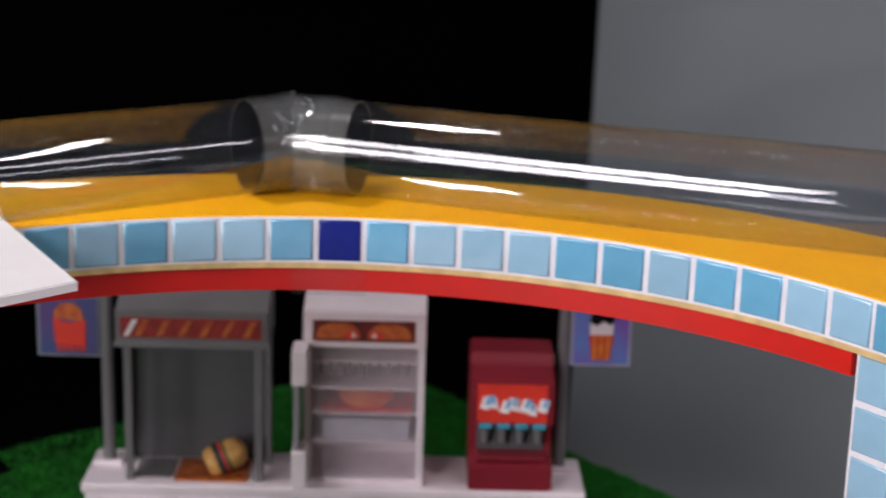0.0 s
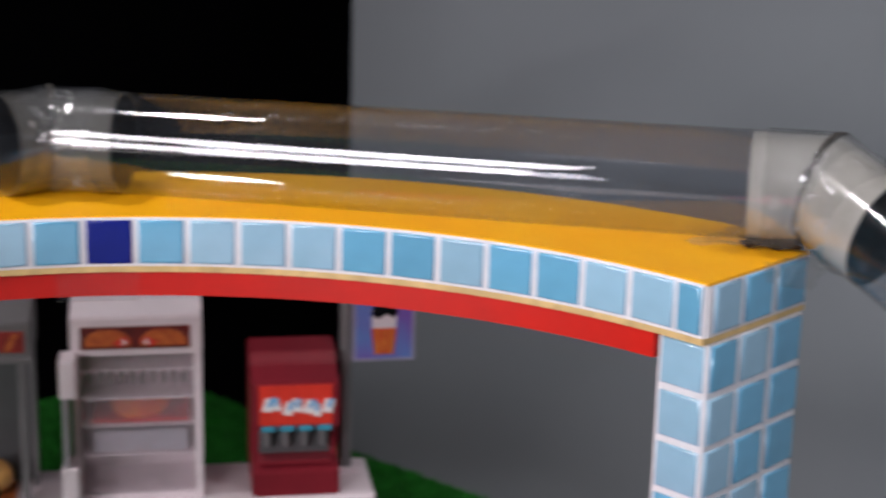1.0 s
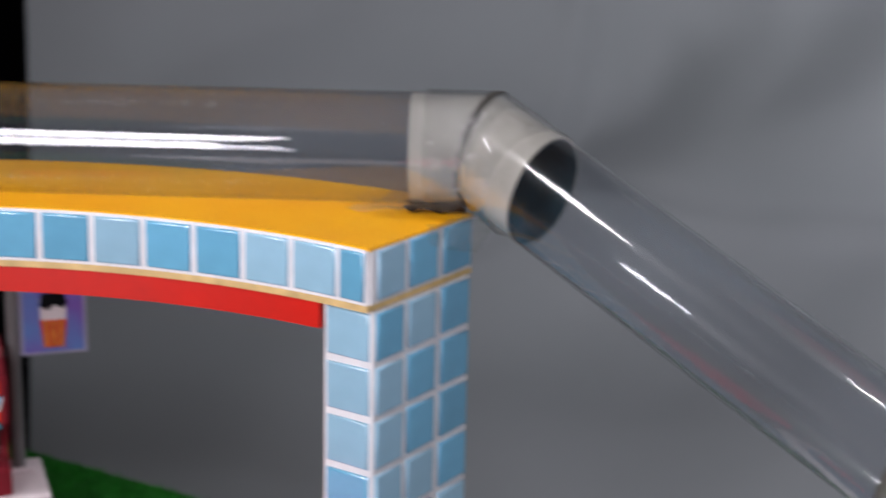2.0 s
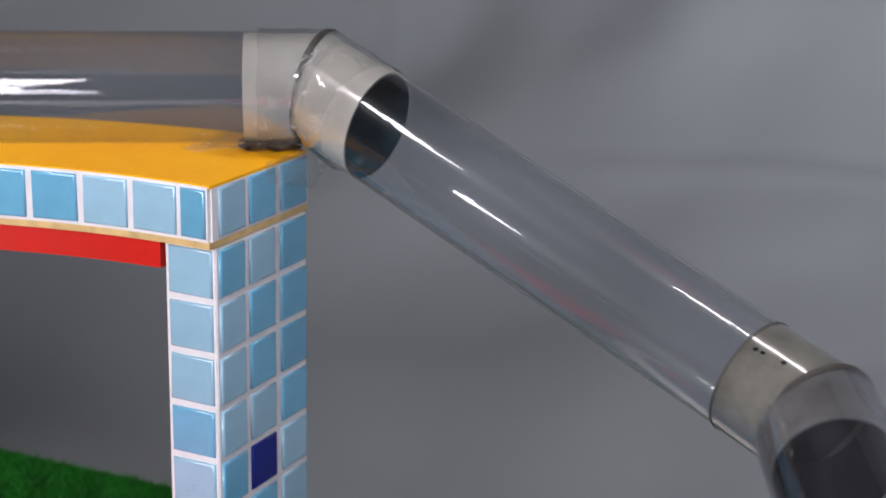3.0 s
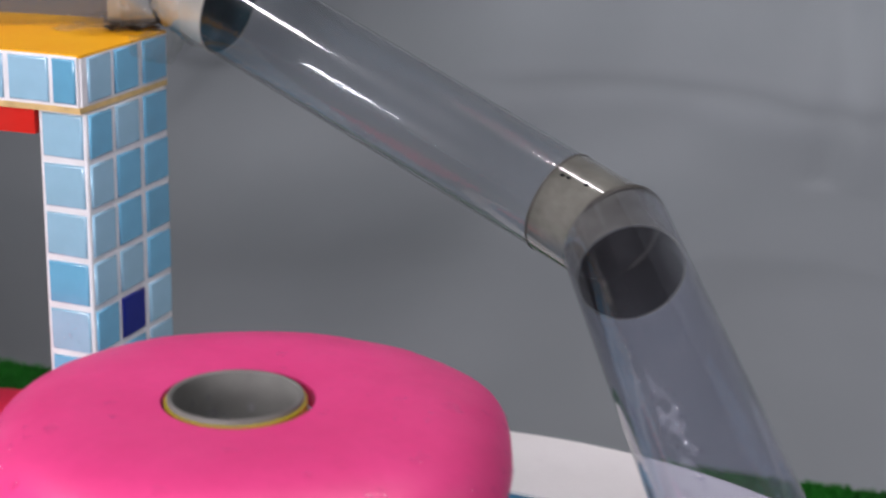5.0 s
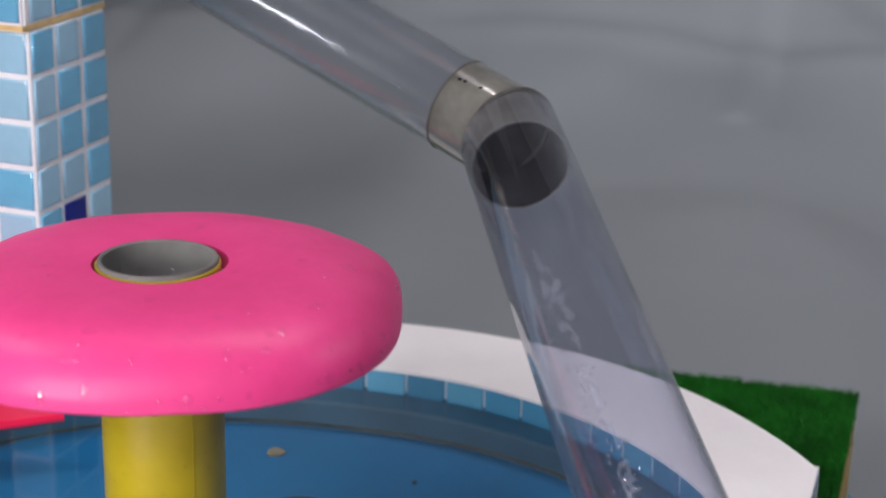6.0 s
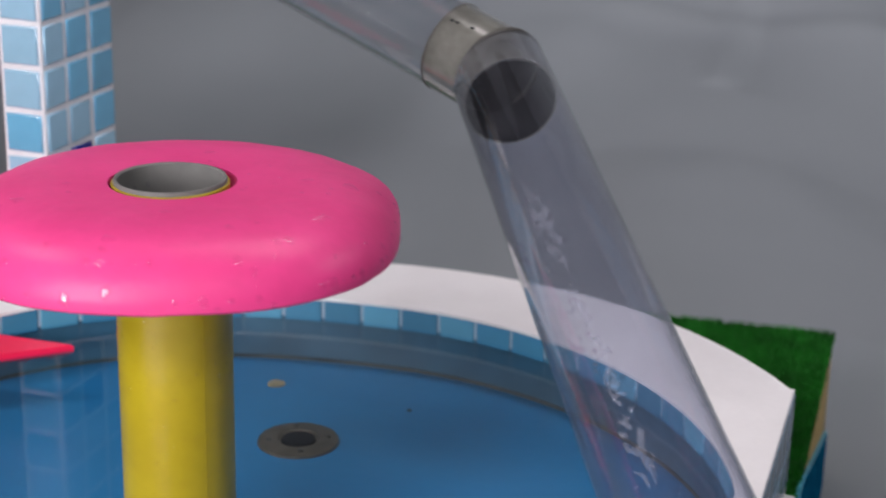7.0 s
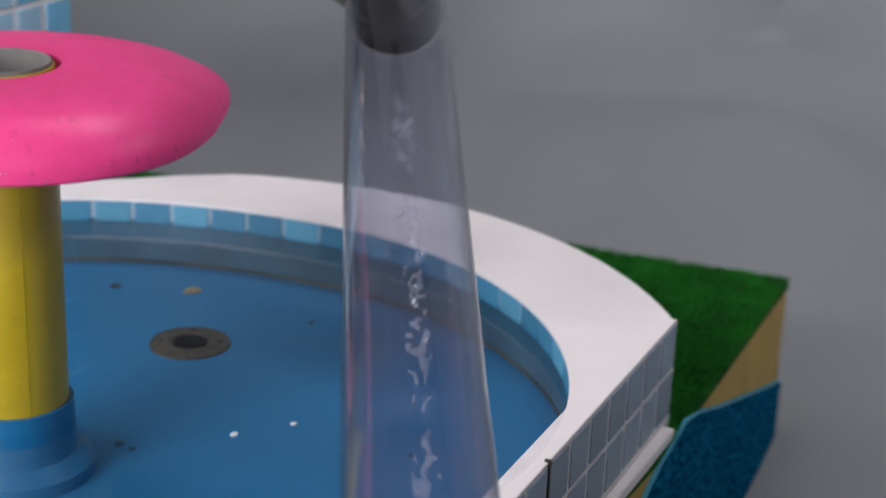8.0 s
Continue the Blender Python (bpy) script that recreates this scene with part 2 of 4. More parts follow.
def turned(profile, n=48, cx=0.0, cy=0.0, closed=False):
    """A turned body from (radius, height) pairs."""
    bm = bmesh.new()
    rings = []
    for r, z in profile:
        rings.append([bm.verts.new((cx + r * math.cos(2 * math.pi * i / n), cy + r * math.sin(2 * math.pi * i / n), z)) for i in range(n)])
    pairs = list(zip(rings, rings[1:])) + ([(rings[-1], rings[0])] if closed else [])
    for p, q in pairs:
        for i in range(n):
            bm.faces.new((p[i], p[(i + 1) % n], q[(i + 1) % n], q[i]))
    bmesh.ops.remove_doubles(bm, verts=bm.verts[:], dist=1e-7)
    bmesh.ops.recalc_face_normals(bm, faces=bm.faces[:])
    return bm


def tile_mesh(name, w, h, d=0.0014, material=None, ch=0.0008):
    """A mosaic tile in the x-z plane, facing -y, its back at y = 0."""
    bm = bmesh.new()
    a, b = (w / 2, h / 2), (w / 2 - ch, h / 2 - ch)
    loops = []
    for (x, z), y in ((a, 0.0), (a, -d + ch * 0.8), ((a[0] - ch * 0.35, a[1] - ch * 0.35), -d + ch * 0.25), (b, -d), ((b[0] - ch * 0.5, b[1] - ch * 0.5), -d)):
        loops.append([bm.verts.new(p) for p in ((-x, y, -z), (x, y, -z), (x, y, z), (-x, y, z))])
    for p, q in zip(loops, loops[1:]):
        for i in range(4):
            bm.faces.new((p[i], p[(i + 1) % 4], q[(i + 1) % 4], q[i]))
    bm.faces.new(loops[-1])
    bmesh.ops.recalc_face_normals(bm, faces=bm.faces[:])
    for f in bm.faces:
        f.smooth = True
    me = bpy.data.meshes.new(name)
    bm.to_mesh(me)
    bm.free()
    me.materials.append(material)
    return me


def place(name, me, parent, m):
    ob = new(name, me)
    ob.parent = parent
    ob.matrix_basis = m
    return ob


# ---- setting ----
Z_TURF, Z_RIM, Z_FLOOR, Z_WATER, Z_TABLE = 0.0176, 0.0695, 0.034, 0.0585, -0.0976
DECK_C, DECK_R, DECK_R2, Z_DECK = (-0.01223, -0.28509), 0.28094, 0.3672, 0.247
POOL_C, POOL_R = (0.1836, -0.1572), 0.1912
RIM_C, RIM_R = (0.187, -0.1369), 0.2313
PITCH = 0.022

table = tagged(part("ground", box(-1.9, -1.6, Z_TABLE - 0.04, 1.9, 1.5, Z_TABLE), BLACK), "table top covered with black cloth", "table top", kind="structure")


def along(pts, s):
    s *= len(pts) - 1
    k = min(int(s), len(pts) - 2)
    return [pts[k][c] + (pts[k + 1][c] - pts[k][c]) * (s - k) for c in (0, 1)]


def cloth(name, wall, front, z1, depth, material, seed, label, fillet=0.3, creases=()):
    """A cloth that hangs along a line in plan, sweeps down and lies on the table up to a front line, with soft folds and pressed creases."""
    bm = bmesh.new()
    nu, nv = 340, 300
    rows = []
    for j in range(nv + 1):
        v = j / nv
        row = []
        for i in range(nu + 1):
            u = i / nu
            w, f = Vector(along(wall, u)), Vector(along(front, u))
            run_in = (w - f).length
            if v < 0.40:
                k, z, a = (1 - fillet / run_in) * v / 0.40, 0.0, 0.0
            elif v < 0.70:
                a = (v - 0.40) / 0.30 * math.pi / 2
                k, z = 1 - fillet / run_in * (1 - math.sin(a)), fillet * (1 - math.cos(a))
            else:
                k, z, a = 1.0, fillet + (z1 - fillet) * (v - 0.70) / 0.30, math.pi / 2
            p = f.lerp(w, k)
            g = noise.noise((p.x * 1.3 + z * 1.0 + seed, z * 0.7, p.y * 0.7)) + 0.42 * noise.noise((p.x * 3.2 - z * 3.6, z * 1.6 + seed, p.y * 1.4)) + 0.17 * math.exp(-(3.0 * noise.noise((p.x * 2.0 + z * 3.2 + seed, p.x * 0.6 - z * 0.4, p.y * 1.0))) ** 2) + 0.20 * noise.noise((p.x * 7.5 - p.y * 2.0, z * 0.8, seed)) * min(1.0, 6 * z) + 0.035 * noise.noise((p.x * 12 + z * 9, z * 8 - p.x * 6, p.y * 9))
            g += 0.07 * math.exp(-(6.0 * noise.noise((p.x * 1.7 + z * 2.6, z * 1.1 - p.x * 0.8 + seed, p.y * 0.6 + 4.0))) ** 2) + 0.025 * math.exp(-(7.0 * noise.noise((p.x * 2.4 - z * 1.5 + 9.0, z * 1.9 + p.x * 0.5, p.y * 0.8 + seed))) ** 2)
            t = min(1, max(0, (v - 0.22) / 0.30))
            rise = depth * max(0.0, g + 0.6) * t * t * (3 - 2 * t)
            for along_x, at, deep, wide in creases:
                d = (p.x + 0.15 * z - at if along_x else z - at) + 0.02 * noise.noise((p.x * 2.5, z * 2.5, at * 9))
                rise += deep * math.exp(-(d / wide) ** 2) - deep * 0.6 * math.exp(-((d - 1.6 * wide) / wide) ** 2) if z > 0.02 else 0.0
            o = (f - w).normalized() * rise * math.sin(a)
            row.append(bm.verts.new((p.x + o.x, p.y + o.y, Z_TABLE + 0.0015 + z + rise * math.cos(a))))
        rows.append(row)
    for p, q in zip(rows, rows[1:]):
        for i in range(nu):
            bm.faces.new((p[i], p[i + 1], q[i + 1], q[i]))
    return tagged(part(name, bm, material, smooth=True), label, "backdrop", kind="structure")


cloth("backdrop_grey", [(-1.07, 0.82), (-0.75, 0.98), (-0.4, 1.08), (0.1, 1.13), (0.6, 1.12), (1.0, 1.05), (1.35, 0.90), (1.6, 0.55)], [(-0.28, 0.06), (0.0, -0.4), (0.3, -0.8), (0.9, -0.9), (1.5, -0.6)], 1.5, 0.14, CLOTH, 3.1, "grey cloth backdrop hanging in soft folds and spread over the table", 0.5, ((True, 0.20, 0.005, 0.015), (True, 0.62, 0.0045, 0.015), (True, -0.42, 0.006, 0.015), (False, 0.075, 0.0022, 0.010), (False, 0.42, 0.0022, 0.014)))
cloth("backdrop_black", [(-1.75, -1.2), (-1.72, 0.3), (-1.3, 1.1), (0.2, 1.32)], [(-1.2, -1.0), (-1.2, 0.0), (-0.95, 0.62), (0.1, 1.1)], 1.8, 0.05, BLACK, 7.7, "black cloth backdrop hanging in the dark")
tagged(part("wall_back", box(-2.0, 1.5, Z_TABLE - 0.04, 2.0, 1.6, 2.0), BLACK), "black painted wall", "wall", kind="structure")
tagged(part("wall_left", box(-2.0, -1.6, Z_TABLE - 0.04, -1.9, 1.5, 2.0), BLACK), "black painted wall", "wall", kind="structure")

ROOM = mat("dark_grey_wall_paint", (0.035, 0.035, 0.038), 0.8, vary=0.15, scale=2, bump=0.1, bump_scale=80)
tagged(part("wall_right", box(1.9, -1.6, Z_TABLE - 0.04, 2.0, 1.5, 2.0), ROOM), "dark grey painted wall", "wall", kind="structure")
tagged(part("wall_front", box(-2.0, -1.7, Z_TABLE - 0.04, 2.0, -1.6, 2.0), ROOM), "dark grey painted wall", "wall", kind="structure")
tagged(part("ceiling", box(-2.0, -1.7, 2.0, 2.0, 1.6, 2.1), ROOM), "dark grey painted ceiling", "ceiling", kind="structure")

# turf covered base board
BACK = [(-0.525, 0.170), (-0.37, 0.172), (-0.27, 0.178), (-0.155, 0.183), (0.25, 0.203), (0.367, 0.2159)]
OUTLINE = [(-0.53, -0.75), (-0.55, -0.15), (-0.592, 0.078), (-0.590, 0.115), (-0.574, 0.147), (-0.55, 0.164)] + BACK + [(0.3788, -0.007), (0.3788, -0.75)]


def side_x(y):
    return 0.3788 - 0.0530 * max(0.0, y + 0.007)


def back_y(x):
    return float(np.interp(x, [p[0] for p in BACK], [p[1] for p in BACK]))


base = thing("base_board", (0, 0, Z_TABLE), "painted base board with a green artificial turf top", "base", kind="structure")
part("board", prism([(x * 0.998, y * 0.998) for x, y in OUTLINE], 0.0003, Z_TURF - 0.004 - Z_TABLE), MUSTARD, base)
part("turf", prism(OUTLINE, Z_TURF - 0.004 - Z_TABLE, Z_TURF - Z_TABLE), GRASS_BASE, base)


WAVE = [(-0.115, -0.0956), (-0.095, -0.060), (-0.070, -0.024), (-0.052, -0.0042), (-0.040, 0.0048), (-0.034, 0.0079), (-0.0215, 0.013), (-0.0044, 0.0165), (0.0138, 0.0184), (0.0345, 0.0137), (0.071, 0.0009), (0.121, -0.0147), (0.196, -0.0376), (0.216, -0.043)]


def wave_top(y):
    return float(np.interp(y, [p[0] for p in WAVE], [p[1] for p in WAVE]))


def wave_panel(x0, x1, edge):
    """The glittering blue wave on the side of the base, or its pale edge line."""
    bm = bmesh.new()
    rows = []
    for i in range(61):
        y = 0.2155 - i / 60 * 0.33
        z = max(Z_TABLE + 0.002, wave_top(y)) - Z_TABLE
        rows.append((y, z + (0.0012 if edge else 0), z - 0.0004 if edge else 0.0006))
    a = [bm.verts.new((side_x(y) + x1, y, z)) for y, z, w in rows]
    b = [bm.verts.new((side_x(y) + x1, y, w)) for y, z, w in rows]
    c = [bm.verts.new((side_x(y) + x0, y, z)) for y, z, w in rows]
    for i in range(60):
        bm.faces.new((a[i], a[i + 1], b[i + 1], b[i])), bm.faces.new((a[i], c[i], c[i + 1], a[i + 1]))
    bmesh.ops.recalc_face_normals(bm, faces=bm.faces[:])
    return bm


part("wave_panel", wave_panel(-0.001, 0.0016, False), GLITTER, base, "dark blue glittering wave panel")
part("wave_edge", wave_panel(-0.001, 0.0012, True), TEAL_PRINT, base, "pale teal edge line")


def blades(name, inside, x0, x1, y0, y1, z, count, h, parent, seed):
    rng = np.random.default_rng(seed)
    v, f = [], []
    while len(v) < 3 * count:
        x, y = rng.uniform(x0, x1), rng.uniform(y0, y1)
        if not inside(x, y):
            continue
        a, k = rng.uniform(0, 2 * math.pi), h * rng.uniform(0.6, 1.2)
        w, lean = 0.00045, rng.normal(0, 0.0013, 2)
        i = len(v)
        v += [(x - w * math.cos(a), y - w * math.sin(a), z), (x + w * math.cos(a), y + w * math.sin(a), z), (x + lean[0], y + lean[1], z + k)]
        f.append((i, i + 1, i + 2))
    me = bpy.data.meshes.new(name)
    me.from_pydata(v, [], f)
    me.materials.append(GRASS)
    ob = new(name, me)
    ob.parent = parent
    return tagged(ob, "short green artificial turf blades", kind="stuff")


blades("turf_blades", lambda x, y: math.hypot(x - RIM_C[0], y - RIM_C[1]) > RIM_R + 0.0012 and y < back_y(x) and x < side_x(y) or 0.3722 + 0.002 < x < side_x(y) and -0.008 < y < 0.0, 0.12, 0.3788, -0.03, 0.216, Z_TURF - Z_TABLE, 34000, 0.0035, base, 1)
blades("turf_blades", lambda x, y: y < back_y(x) and (x > -0.549 or (y > -0.14 and x > -0.586 and y < 0.12)), -0.59, -0.02, -0.20, 0.186, Z_TURF - Z_TABLE, 75000, 0.0035, base, 2)

# ---- pool ----
pool = thing("pool", (0, 0, 0), "round blue toy pool with white rim and mosaic tiled wall", "pool", kind="structure")


def pool_r(a):
    """The pool's inner radius: it widens towards the walkway."""
    d = math.degrees(a) % 360
    k = min(1, max(0, (d - 95) / 55)) if d < 190 else min(1, max(0, (275 - d) / 80))
    return POOL_R + 0.019 * k * k * (3 - 2 * k)


def ring_pts(off, n=128):
    return [(POOL_C[0] + (pool_r(2 * math.pi * i / n) + off) * math.cos(2 * math.pi * i / n), POOL_C[1] + (pool_r(2 * math.pi * i / n) + off) * math.sin(2 * math.pi * i / n)) for i in range(n)]


def hoop(off0, off1, z0, z1, n=128):
    """A closed band that follows the pool's wall."""
    bm = bmesh.new()
    a, b = ring_pts(off0, n), ring_pts(off1, n)
    loops = [[bm.verts.new((x, y, z)) for x, y in p] for p, z in ((a, z0), (b, z0), (b, z1), (a, z1))]
    for p, q in zip(loops, loops[1:] + loops[:1]):
        for i in range(n):
            bm.faces.new((p[i], p[(i + 1) % n], q[(i + 1) % n], q[i]))
    bmesh.ops.recalc_face_normals(bm, faces=bm.faces[:])
    return bm


part("pool_floor", prism(ring_pts(0.0019), Z_FLOOR - 0.003, Z_FLOOR), POOL_BLUE, pool)


def rim_outline():
    out = []
    for i in range(61):
        d = 37.3 + (235 - 37.3) * i / 60
        a = radians(d)
        r = RIM_R - 0.0115 * min(1, max(0, (d - 112) / 14))
        x, y = RIM_C[0] + r * math.cos(a), RIM_C[1] + r * math.sin(a)
        out.append((min(x, 0.3722), y))
    return [(0.3963, -0.60), (0.3722, 0.0044)] + out + [(0.03, -0.60)]


def rim_slab(z0, z1, r):
    """A slab with a round hole."""
    bm = bmesh.new()
    outer = rim_outline()
    n = 128
    inner = ring_pts(r)
    walls = []
    for z in (z0, z1):
        vo, vi = [bm.verts.new((x, y, z)) for x, y in outer], [bm.verts.new((x, y, z)) for x, y in inner]
        eo = [bm.edges.new((vo[i], vo[(i + 1) % len(vo)])) for i in range(len(vo))]
        ei = [bm.edges.new((vi[i], vi[(i + 1) % n])) for i in range(n)]
        bmesh.ops.triangle_fill(bm, edges=eo + ei, use_beauty=True)
        walls.append((vo, vi))
    for a, b in zip(walls[0], walls[1]):
        for i in range(len(a)):
            bm.faces.new((a[i], a[(i + 1) % len(a)], b[(i + 1) % len(a)], b[i]))
    bmesh.ops.recalc_face_normals(bm, faces=bm.faces[:])
    return bm


part("rim", rim_slab(Z_RIM - 0.0015, Z_RIM, -0.0008), WHITE, pool, "white glossy flat pool rim")
part("pool_wall", rim_slab(Z_TURF, Z_RIM - 0.0015, 0.002), WALL_BAND, pool)
part("seal", hoop(0.0012, 0.0019, 0.0350, 0.0362), mat("grimy_sealant", (0.10, 0.085, 0.06), 0.5, vary=0.5, scale=25), pool, "grimy sealant line")
sheet = bmesh.new()
sheet.faces.new([sheet.verts.new((x, y, Z_WATER)) for x, y in ring_pts(0.0018)])
water = part("water", sheet, WATER)
tagged(water, "clear still water filling the pool", "water", kind="structure")
water.visible_shadow = False

# ---- walkway ----
walkway = thing("arched_walkway", (0, 0, 0), "curved yellow walkway edged with blue mosaic tiles", "walkway")
A_END = 232


def deck(z0, z1, r0, r1):
    pts = [(0.0, 0.0005 if r0 > DECK_R else -0.0003)]
    a0 = math.degrees(math.atan2(0.28509, 0.01223))
    n = 64
    for i in range(n + 1):
        a = radians(a0 + (A_END - a0) * i / n)
        pts.append((DECK_C[0] + r0 * math.cos(a), DECK_C[1] + r0 * math.sin(a)))
    for i in range(n + 1):
        a = radians(A_END + (95 - A_END) * i / n)
        pts.append((DECK_C[0] + r1 * math.cos(a), DECK_C[1] + r1 * math.sin(a)))
    pts.append((0.0, 0.0668))
    return prism(pts[1:], z0, z1)


part("deck_board", deck(0.2248, Z_DECK - 0.0012, DECK_R + 0.0025, DECK_R2 - 0.001), GROUT, walkway)
part("deck_top", deck(Z_DECK - 0.0012, Z_DECK, DECK_R + 0.0012, DECK_R2), YELLOW, walkway, "glossy yellow painted deck top")
part("deck_lip", deck(0.2222, 0.2248, DECK_R + 0.0004, DECK_R2), BOARD_EDGE, walkway)
part("fascia", band(*DECK_C, DECK_R + 0.0035, DECK_R + 0.0075, 0.2107, 0.2222, 92.6, A_END, 64), RED, walkway, "glossy red painted band")
part("grout_strip", band(*DECK_C, DECK_R + 0.0006, DECK_R + 0.0025, 0.2248, Z_DECK - 0.0006, 87.7, A_END, 90), GROUT, walkway)
part("grout_end", box(-0.002, 0.001, 0.2248, -0.0002, 0.0664, Z_DECK - 0.0006), GROUT, walkway)

TW, TH = 0.0192, 0.0190
KIND = {"L": TILE_L, "M": TILE_M, "D": TILE_D}
TILES = {k: tile_mesh("tile_" + k, TW, TH, material=m) for k, m in KIND.items()}
SMALL = tile_mesh("tile_small", 0.0112, TH, material=TILE_M)
STRIP = "LLMMLMMLLLMDMLLMLMLMLLMMLMLLM"
for i, k in enumerate(STRIP):
    a = radians(90.307) + (i + 0.5) * PITCH / DECK_R
    place("tile", TILES[k], walkway, Matrix.Translation((DECK_C[0] + (DECK_R + 0.0006) * math.cos(a), DECK_C[1] + (DECK_R + 0.0006) * math.sin(a), 0.2357)) @ Matrix.Rotation(a - math.pi / 2, 4, "Z") @ pose(0, 0, 0, random.uniform(-0.6, 0.6), random.uniform(-0.5, 0.5), random.uniform(-0.8, 0.8)))
a = radians(90.307) - 0.5 * 0.0128 / DECK_R
place("tile", SMALL, walkway, Matrix.Translation((DECK_C[0] + (DECK_R + 0.0006) * math.cos(a), DECK_C[1] + (DECK_R + 0.0006) * math.sin(a) + 0.0001, 0.2357)) @ Matrix.Rotation(a - math.pi / 2, 4, "Z"))
SIDE_Y = (0.0108, 0.0322, 0.0556)
SIDE_W = (0.0172, 0.0184, 0.0192)
SIDE_TILES = {(k, j): tile_mesh("tile_side", SIDE_W[j], TH, material=m) for k, m in KIND.items() for j in range(3)}
for j, k in enumerate("LMM"):
    place("tile", SIDE_TILES[k, j], walkway, Matrix.Translation((-0.0002, SIDE_Y[j], 0.2357)) @ pose(0, 0, 0, 0, 0, 90))

part("tape_patch", band(*DECK_C, DECK_R + 0.0024, DECK_R + 0.0031, 0.2088, 0.2214, 139.5, 146.5, 16), PATCH, walkway, "clear tape patch stuck on the red band").visible_shadow = False

# ---- column ----
column = thing("tiled_column", (0, 0, 0), "square column clad in blue mosaic tiles", "column")
core = part("core", box(-0.0240, 0.0004, Z_TURF + 0.0002, -0.0004, 0.0664, 0.2216, 0.0006, 1), GROUT, column, "white grouted core")
FRONT_TILES = {k: tile_mesh("tile_front", 0.0199, TH, material=m) for k, m in KIND.items()}
FRONT = "LLLMLMLMLM"
SIDE = ["MLM", "LMM", "LMM", "LLM", "MDL", "MML", "MLM", "LML", "MLL", "LMM"]
for r in range(9):
    z = 0.2110 - PITCH * r
    place("tile", FRONT_TILES[FRONT[r]], column, Matrix.Translation((-0.0119, 0.0006, z)) @ pose(0, 0, 0, random.uniform(-0.6, 0.6), random.uniform(-0.5, 0.5), random.uniform(-0.7, 0.7)))
    for j in range(3):
        place("tile", SIDE_TILES[SIDE[r][j], j], column, Matrix.Translation((-0.0006, SIDE_Y[j], z)) @ pose(0, 0, 0, random.uniform(-0.6, 0.6), 0, 90 + random.uniform(-0.7, 0.7)))

# ---- clear tube run ----

TUBE_R = 0.0228
NODES = [Vector(p) for p in ((-0.311, -0.436, 0.270), (-0.2935, -0.0990, 0.270), (0.0010, 0.0745, 0.2722), (0.2332, -0.0017, 0.1992), (0.409, -0.305, 0.105))]
RADII = [(0.0228, 0.0228), (0.0228, 0.0227), (0.0226, 0.0200), (0.0216, 0.0228)]


def ring_at(bm, c, axis, cut, r, up, n=64):
    """A loop on a tube of that axis, cut by the plane through c with normal cut."""
    x = up.cross(axis).normalized()
    y = axis.cross(x)
    out = []
    for i in range(n):
        o = x * math.cos(2 * math.pi * i / n) * r + y * math.sin(2 * math.pi * i / n) * r
        t = -o.dot(cut) / axis.dot(cut)
        out.append(bm.verts.new(c + o + axis * t))
    return out


def pipe(p, q, cut_p, cut_q, r, r2, steps=1, narrow=0.0):
    axis = (q - p).normalized()
    up = Vector((0.13, 0.21, 1))
    bm = bmesh.new()
    outer, inner = [], []
    for s in range(steps + 1):
        c = p.lerp(q, s / steps)
        cut = cut_p if s == 0 else cut_q if s == steps else axis
        outer.append(ring_at(bm, c, axis, cut, r - narrow * s / steps, up))
        inner.append(ring_at(bm, c, axis, cut, r2 - narrow * s / steps, up))
    loops = outer + inner[::-1]
    for a, b in zip(loops, loops[1:] + loops[:1]):
        for i in range(len(a)):
            bm.faces.new((a[i], a[(i + 1) % len(a)], b[(i + 1) % len(a)], b[i]))
    bmesh.ops.recalc_face_normals(bm, faces=bm.faces[:])
    return bm


run = thing("hamster_tube", tuple(NODES[1] - Vector((0, 0, TUBE_R))), "clear plastic tube run joined by grey sleeves and tape", "tube")
off = NODES[1] - Vector((0, 0, TUBE_R))
pts = [p - off for p in NODES]
cuts = []
for i in range(5):
    if i in (0, 4):
        cuts.append(((pts[1] - pts[0]) if i == 0 else (pts[4] - pts[3])).normalized())
    else:
        cuts.append(((pts[i] - pts[i - 1]).normalized() + (pts[i + 1] - pts[i]).normalized()).normalized())
for i in range(4):
    ra, rb = RADII[i]
    ob = part("tube", pipe(pts[i], pts[i + 1], cuts[i], cuts[i + 1], ra, ra - 0.0007, 12, ra - rb), TUBE_HAZY if i == 3 else TUBE, run, "clear plastic tube", smooth=True)
    if i == 2:
        ob.data.materials.append(TUBE_INSIDE)
        for f in ob.data.polygons[13 * 64:25 * 64]:
            f.material_index = 1
    ob.visible_shadow = False


def crumple(bm, amount, seed):
    """Wrinkles a thin mesh by noise."""
    for v in bm.verts:
        p = v.co
        v.co = p + (Vector(noise.noise_vector((p.x * 70 + seed, p.y * 70, p.z * 70))) + 0.5 * Vector(noise.noise_vector((p.x * 190, p.y * 190 + seed, p.z * 190)))) * amount
    return bm


LONG = {1: (0.0250, 0.0350), 2: (0.030, 0.037), 3: (0.027, 0.026)}
